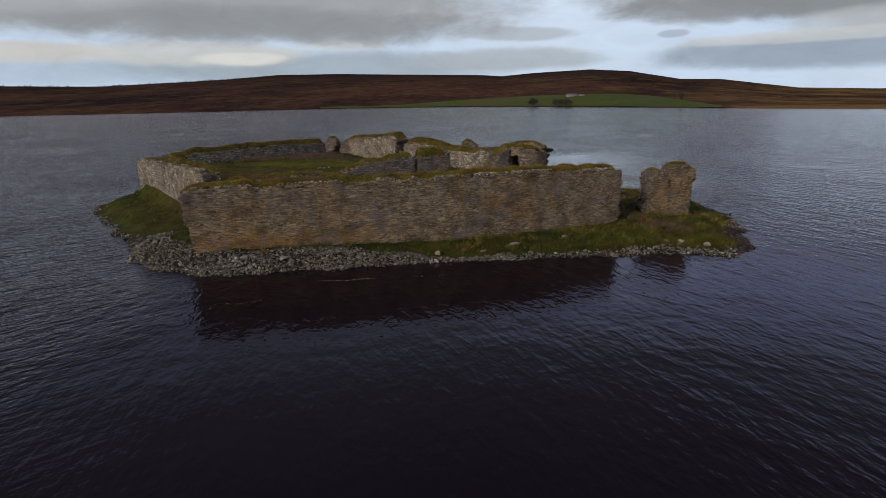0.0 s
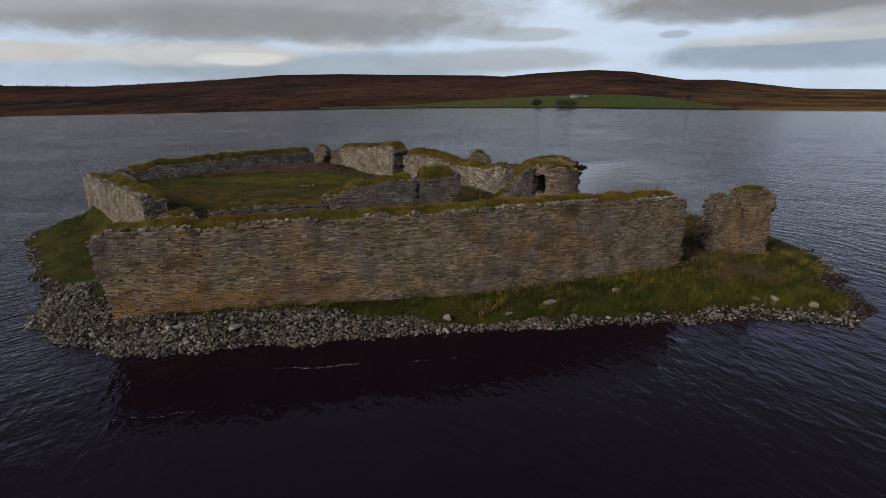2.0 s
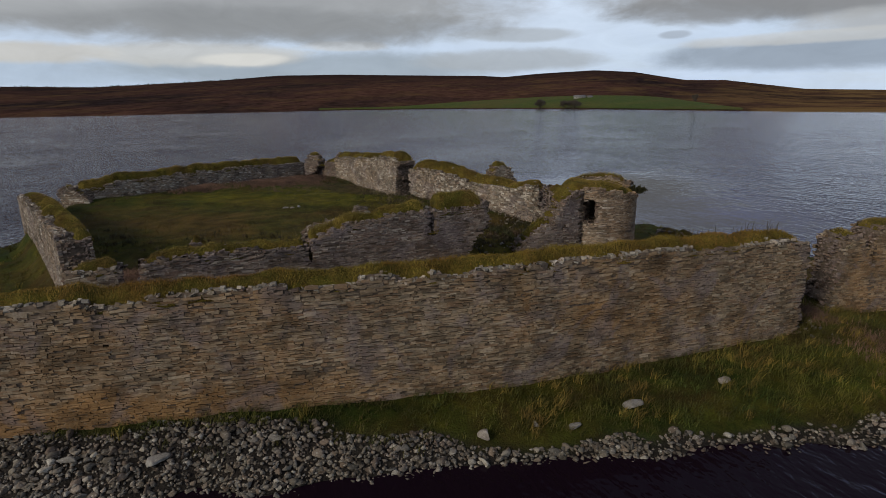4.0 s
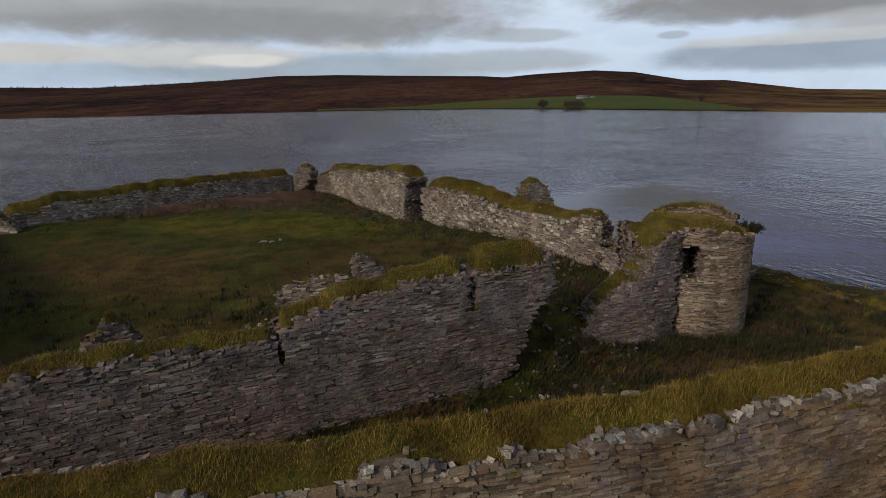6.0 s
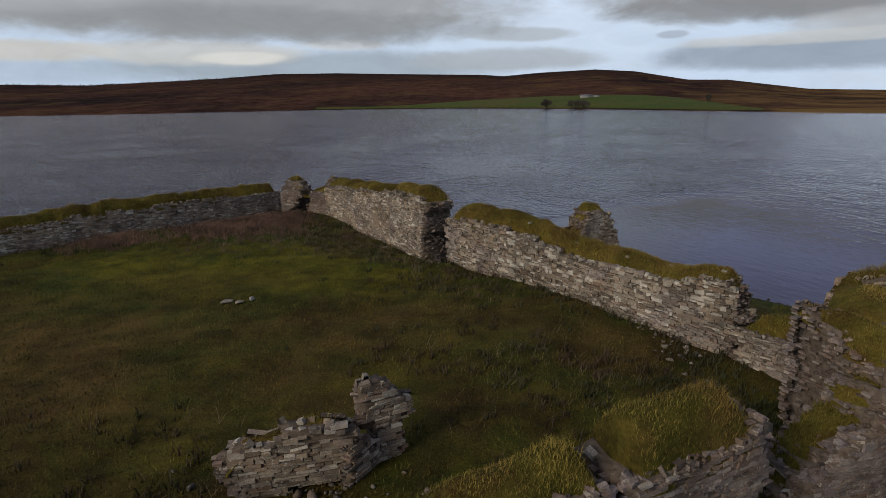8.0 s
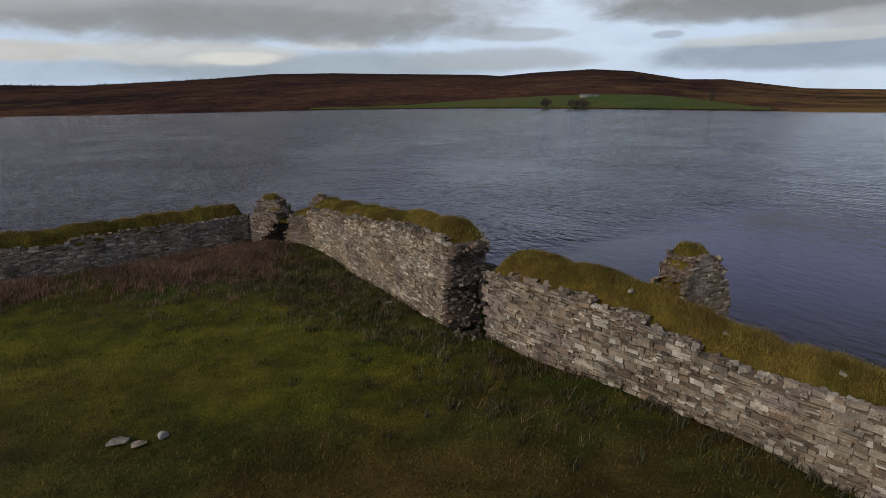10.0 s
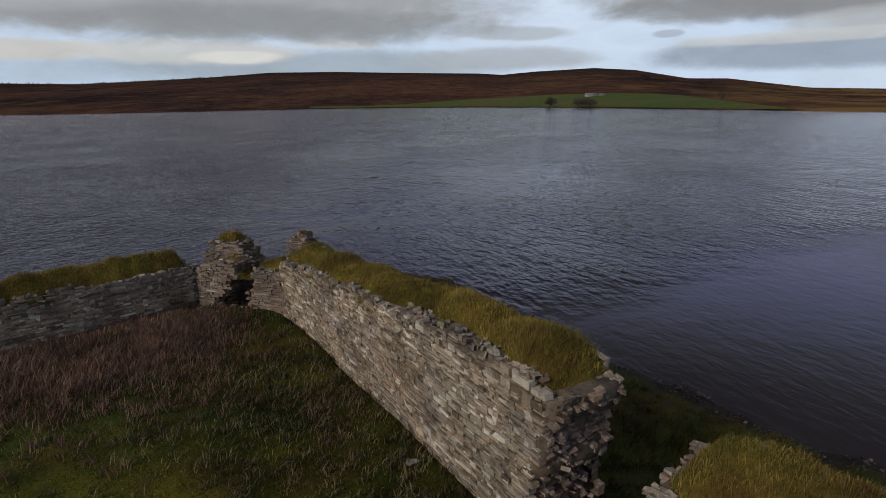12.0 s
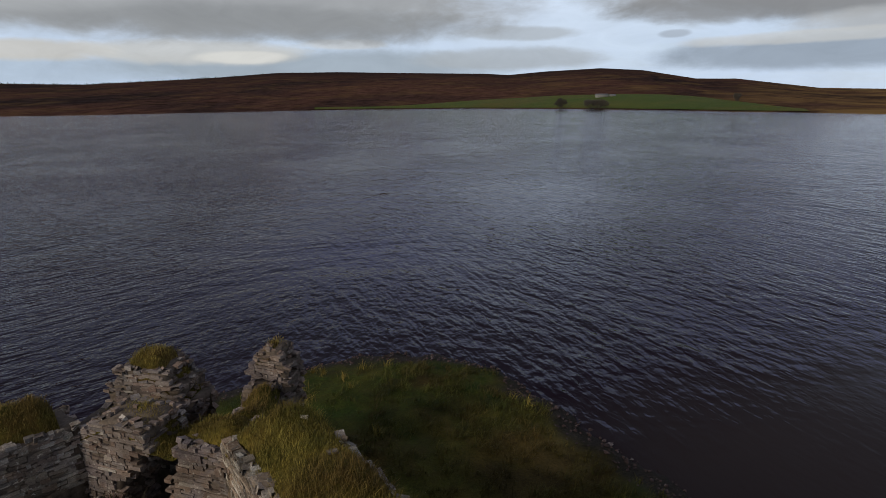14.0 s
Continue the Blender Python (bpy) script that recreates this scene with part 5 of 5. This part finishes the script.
    tagged(new("dead_bracken", blades(p, r.uniform(0.15, 0.5, len(p)), 0.011, 0.9, r, BRACKEN)), "red-brown dead bracken stalks", "bracken", kind="stuff")
    # bleached stalks standing among the nettles
    c = ground_points(r, 9000, -20, 4, 66, 108, lambda x, y: 0.12 * beds(x, y) * (inside(x, y) > 0.5))
    p = clumps(r, c, 4, 0.12)
    tagged(new("dead_stalks", blades(p, r.uniform(0.30, 0.75, len(p)), 0.007, 1.5, r, STRAW)), "bleached dead stalks among the nettles", "weeds", kind="stuff")
    # dead dock stems on the head of the outer wall, towards the gate
    u = r.random(46) ** 0.8
    root = np.stack([9.5 + 7.0 * u, 57.6 + 2.5 * u + r.uniform(0.5, 1.3, 46), np.full(46, 6.95)], 1)
    tagged(new("dead_docks", blades(root, r.uniform(0.3, 0.75, 46), 0.014, 0.35, r, DARKWEED)), "dead dock stems standing on the wall head", "weeds", kind="stuff")


WETSTONE = stone_material("wet_dark_stone", (0.030, 0.021, 0.021), (0.095, 0.066, 0.064), (0.08, 0.058, 0.052), 0.3, (0.22, 0.20, 0.20))
BRACKEN = turf_material("dead_bracken_stalk", (0.125, 0.078, 0.062), (0.180, 0.110, 0.078), (0.105, 0.068, 0.055), 0.5, True)
STRAW = plain_material("bleached_stalk", (0.17, 0.135, 0.075), 0.8, 0.4, 3.0)
add_shore()
for x, y, size, turn, k, label in [
    (6.3, 52.6, 1.1, 20, 0, "pale boulder at the water's edge"), (11.4, 54.6, 0.95, 70, 1, "lichened boulder lying in the grass"), (-0.6, 50.3, 0.8, 5, 2, "flat pale boulder on the shore"),
    (3.4, 51.2, 0.7, 40, 3, "small pale shore boulder"), (1.6, 50.9, 0.6, 130, 4, "small pale shore boulder"), (20.4, 52.8, 1.0, 15, 5, "broad boulder among shore stones"),
    (21.9, 53.4, 0.9, 80, 0, "square boulder among shore stones"), (19.2, 51.9, 0.75, 33, 1, "small pale shore boulder"), (23.8, 51.9, 0.8, 10, 2, "small pale shore boulder"),
    (-13.8, 47.9, 1.1, 50, 3, "large pale boulder on the stony beach"), (-17.3, 47.6, 0.9, 22, 4, "grey boulder on the stony beach"), (-9.4, 49.1, 0.9, 75, 5, "pale boulder on the stony beach"),
    (-12.6, 99.7, 0.5, 25, 3, "pale slab leaning in the yard grass"), (-19.3, 84.9, 0.75, 12, 0, "grey stone lying in the yard grass"), (-18.5, 84.7, 0.6, 60, 1, "grey stone lying in the yard grass"), (-18.0, 85.2, 0.45, 95, 2, "small stone lying in the yard grass"),
]:
    add_boulder(x, y, size, turn, k, label)
add_grass()


def add_shrub():
    q = np.random.default_rng(97)
    thing = tagged(new("shrub"), "small dark shrub rooted in the tower head", "shrub")
    thing.location = (11.9, 74.5, 6.95)
    V, F = [], []
    for k in range(7):
        a, n = q.uniform(0, 2 * math.pi), len(V)
        tip = np.array([0.45 * math.cos(a) + 0.35, 0.45 * math.sin(a), q.uniform(0.2, 0.5)])
        for t in range(3):
            e = np.array([0.025 * math.cos(2.1 * t), 0.025 * math.sin(2.1 * t), 0])
            V += [e - (0, 0, 0.15), tip + e * 0.3]
        F += [(n, n + 2, n + 3, n + 1), (n + 2, n + 4, n + 5, n + 3), (n + 4, n, n + 1, n + 5)]
    part("stems", mesh_of("stems", np.array(V), [np.array(F)], BARK), thing)
    # sprays of small leaves fan out over the edge of the tower
    tip = np.stack([q.uniform(-0.25, 1.15, 60), q.uniform(-0.5, 0.5, 60), q.uniform(0.12, 0.55, 60)], 1)
    tip[:, 2] *= 1.15 - 0.55 * np.abs(tip[:, 0] - 0.35)
    u = np.sqrt(q.uniform(0.05, 1.0, (60, 46)))[:, :, None]
    p = (tip[:, None] * u + q.normal(0, 0.045, (60, 46, 3))).reshape(-1, 3)
    part("leaves", blades(p, q.uniform(0.05, 0.12, len(p)), 0.022, 1.1, q, LEAF), thing, "small dark leaves")


add_shrub()


# ---- far shore ----
def far_point(az, r):
    return (EYE0[0] + r * math.sin(radians(az)), EYE0[1] + r * math.cos(radians(az)), float(far_height(np.array(float(az)), np.array(float(r)))))


def bare_tree(name, label, az, r, height, spread, seed):
    q = np.random.default_rng(seed)
    x, y, z = far_point(az, r)
    thing = tagged(new(name), label, "tree", "trees on the far shore")
    thing.location = (x, y, z)
    segs = []

    def grow(a, way, length, rad, depth):
        b = a + way * length
        segs.append((a, b, rad))
        if depth:
            for _ in range(3):
                w = way + q.normal(0, 0.55, 3) * (1, 1, 0.5)
                grow(b, w / np.linalg.norm(w), length * q.uniform(0.6, 0.8), rad * 0.6, depth - 1)

    for _ in range(4):
        grow(np.array([q.normal(0, spread * 0.25), q.normal(0, spread * 0.2), 0.0]), np.array([q.normal(0, 0.2), q.normal(0, 0.2), 1.0]), height * 0.34, 0.22, 3)
    V, F = [], []
    for a, b, rad in segs:
        d = b - a
        u = np.cross(d, (0.3, 0.9, 0.2))
        u /= np.linalg.norm(u)
        w = np.cross(d, u) / np.linalg.norm(d)
        i = len(V)
        for end, k in ((a, 1.0), (b, 0.7)):
            for t in range(4):
                V.append(end + rad * k * (math.cos(t * math.pi / 2) * u + math.sin(t * math.pi / 2) * w))
        F += [(i + t, i + (t + 1) % 4, i + 4 + (t + 1) % 4, i + 4 + t) for t in range(4)]
    part("trunk", mesh_of("trunk", np.array(V), [np.array(F)], BARK), thing)
    tips = np.array([b for _, b, rad in segs if rad < 0.09])
    p = np.repeat(tips, 16, 0) + q.normal(0, height * 0.075, (len(tips) * 16, 3))
    p = np.concatenate([p, q.normal(0, 1, (220, 3)) * (spread * 0.35, spread * 0.3, height * 0.16) + (0, 0, height * 0.34)])
    p = p[p[:, 2] > 0.1]
    part("crown", blades(p, np.full(len(p), 0.9), 0.11, 1.2, q, TWIG), thing, "twiggy dark crown")


def add_farmhouse(az, r):
    x, y, z = far_point(az, r)
    thing = tagged(new("farmhouse"), "long low pale farm building on the far shore", "house")
    thing.matrix_basis = pose(x, y, z - 0.5, 0, 0, 8)

    def box(name, x0, x1, y0, y1, z0, z1, mat, owner=None):
        v = np.array([(a, b, c) for c in (z0, z1) for a, b in ((x0, y0), (x1, y0), (x1, y1), (x0, y1))], float)
        return part(name, mesh_of(name, v, [np.array([(3, 2, 1, 0), (4, 5, 6, 7), (0, 1, 5, 4), (1, 2, 6, 5), (2, 3, 7, 6), (3, 0, 4, 7)])], mat), owner or thing)

    def roof(x0, x1, y0, y1, z0, z1):
        v = np.array([(x0, y0, z0), (x1, y0, z0), (x1, y1, z0), (x0, y1, z0), (x0, (y0 + y1) / 2, z1), (x1, (y0 + y1) / 2, z1)])
        part("roof", mesh_of("roof", v, [np.array([(0, 1, 5, 4), (2, 3, 4, 5), (3, 2, 1, 0)]), np.array([(0, 4, 3), (1, 2, 5)])], SLATE), thing)

    front = box("wall", -10, 4, -3, 3, 0, 2.8, RENDERED)
    roof(-10.5, 4.5, -3.4, 3.4, 2.8, 4.6)
    box("wall", 7, 13, -2.6, 2.6, 0, 2.4, RENDERED)
    roof(6.6, 13.4, -3, 3, 2.4, 3.8)
    for wx in (-8.5, -5.5, -3, 1.5):
        box("window", wx, wx + 1.3, -3.08, -2.9, 1.0, 2.2, SLATE, front)
    box("door", -0.6, 0.4, -3.08, -2.9, 0, 2.1, BARK, front)


def add_conifers():
    """The plantation edge along the skyline."""
    q = np.random.default_rng(91)
    V, F, n = [], [], 0
    ring = np.stack([np.cos(np.arange(6) * math.pi / 3), np.sin(np.arange(6) * math.pi / 3)], 1)
    for az in np.r_[q.uniform(-44, -31, 90), q.uniform(-31, -20, 130), q.uniform(-20, -14, 25)]:
        x, y, z = far_point(az, 2480 + q.uniform(-60, 40))
        h, w = q.uniform(3, 7.5) * (0.6 if az > -20 else 1.0), q.uniform(1.6, 3.0)
        for t in range(3):
            lo, hi, rad = h * (0.1 + 0.27 * t), h * (0.5 + 0.25 * t), w * (1 - 0.28 * t)
            for a, b in ring * q.uniform(0.8, 1.2, (6, 1)):
                V.append((x + a * rad, y + b * rad, z + lo - 1))
            V.append((x, y, z + hi - 1))
            F += [(n + k, n + (k + 1) % 6, n + 6) for k in range(6)]
            n += 7
    ob = new("skyline_conifers", mesh_of("skyline_conifers", np.array(V), [np.array(F)], LEAF))
    tagged(ob, "dark line of conifers along the skyline", "trees", kind="stuff")


bare_tree("shore_tree", "bare twiggy tree standing at the loch edge", 7.0, 699, 12, 5, 1)
bare_tree("shore_tree", "broad bare twiggy trees at the loch edge", 9.3, 673, 11, 11, 2)
bare_tree("shore_tree", "broad bare twiggy trees at the loch edge", 10.0, 667, 11, 8, 3)
bare_tree("field_tree", "small dark tree alone in the pasture", 20.3, 690, 7, 4, 4)
add_farmhouse(10.8, 800)
add_conifers()


def add_foam():
    """Thin broken lines of foam flecks drifting in the lee of the wall."""
    q = np.random.default_rng(55)
    lines = [(-10.3, 43.6, -5.5, 44.2, 60), (-3.0, 44.4, 1.2, 45.3, 16), (-16.2, 38.3, -12.6, 39.1, 22)]
    c = np.concatenate([np.stack([a + (e - a) * t + q.normal(0, 0.05, n), b + (f - b) * t + 0.12 * np.sin(9 * t) + q.normal(0, 0.03, n)], 1) for a, b, e, f, n in lines for t in [np.sort(q.random(n) ** 0.8)]])
    n = len(c)
    a, rad = q.uniform(0, 2 * np.pi, n), q.uniform(0.010, 0.032, n)
    k = np.arange(5) * 2 * np.pi / 5
    ring = np.stack([np.cos(a[:, None] + k) * rad[:, None] * 1.5 + c[:, :1], np.sin(a[:, None] + k) * rad[:, None] + c[:, 1:], np.full((n, 5), 0.006)], -1)
    top = np.concatenate([c, np.full((n, 1), 0.02)], 1)
    v = np.concatenate([ring.reshape(-1, 3), top])
    i = np.arange(n)[:, None]
    f = np.stack([5 * i + np.arange(5), 5 * i + (np.arange(5) + 1) % 5, 5 * n + i + 0 * np.arange(5)], -1).reshape(-1, 3)
    tagged(new("foam_flecks", mesh_of("foam_flecks", v, [f], FOAM)), "thin broken lines of foam on dark water", "foam", kind="stuff")


FOAM = plain_material("foam", (0.34, 0.32, 0.29), 0.7, 0.2)
add_foam()
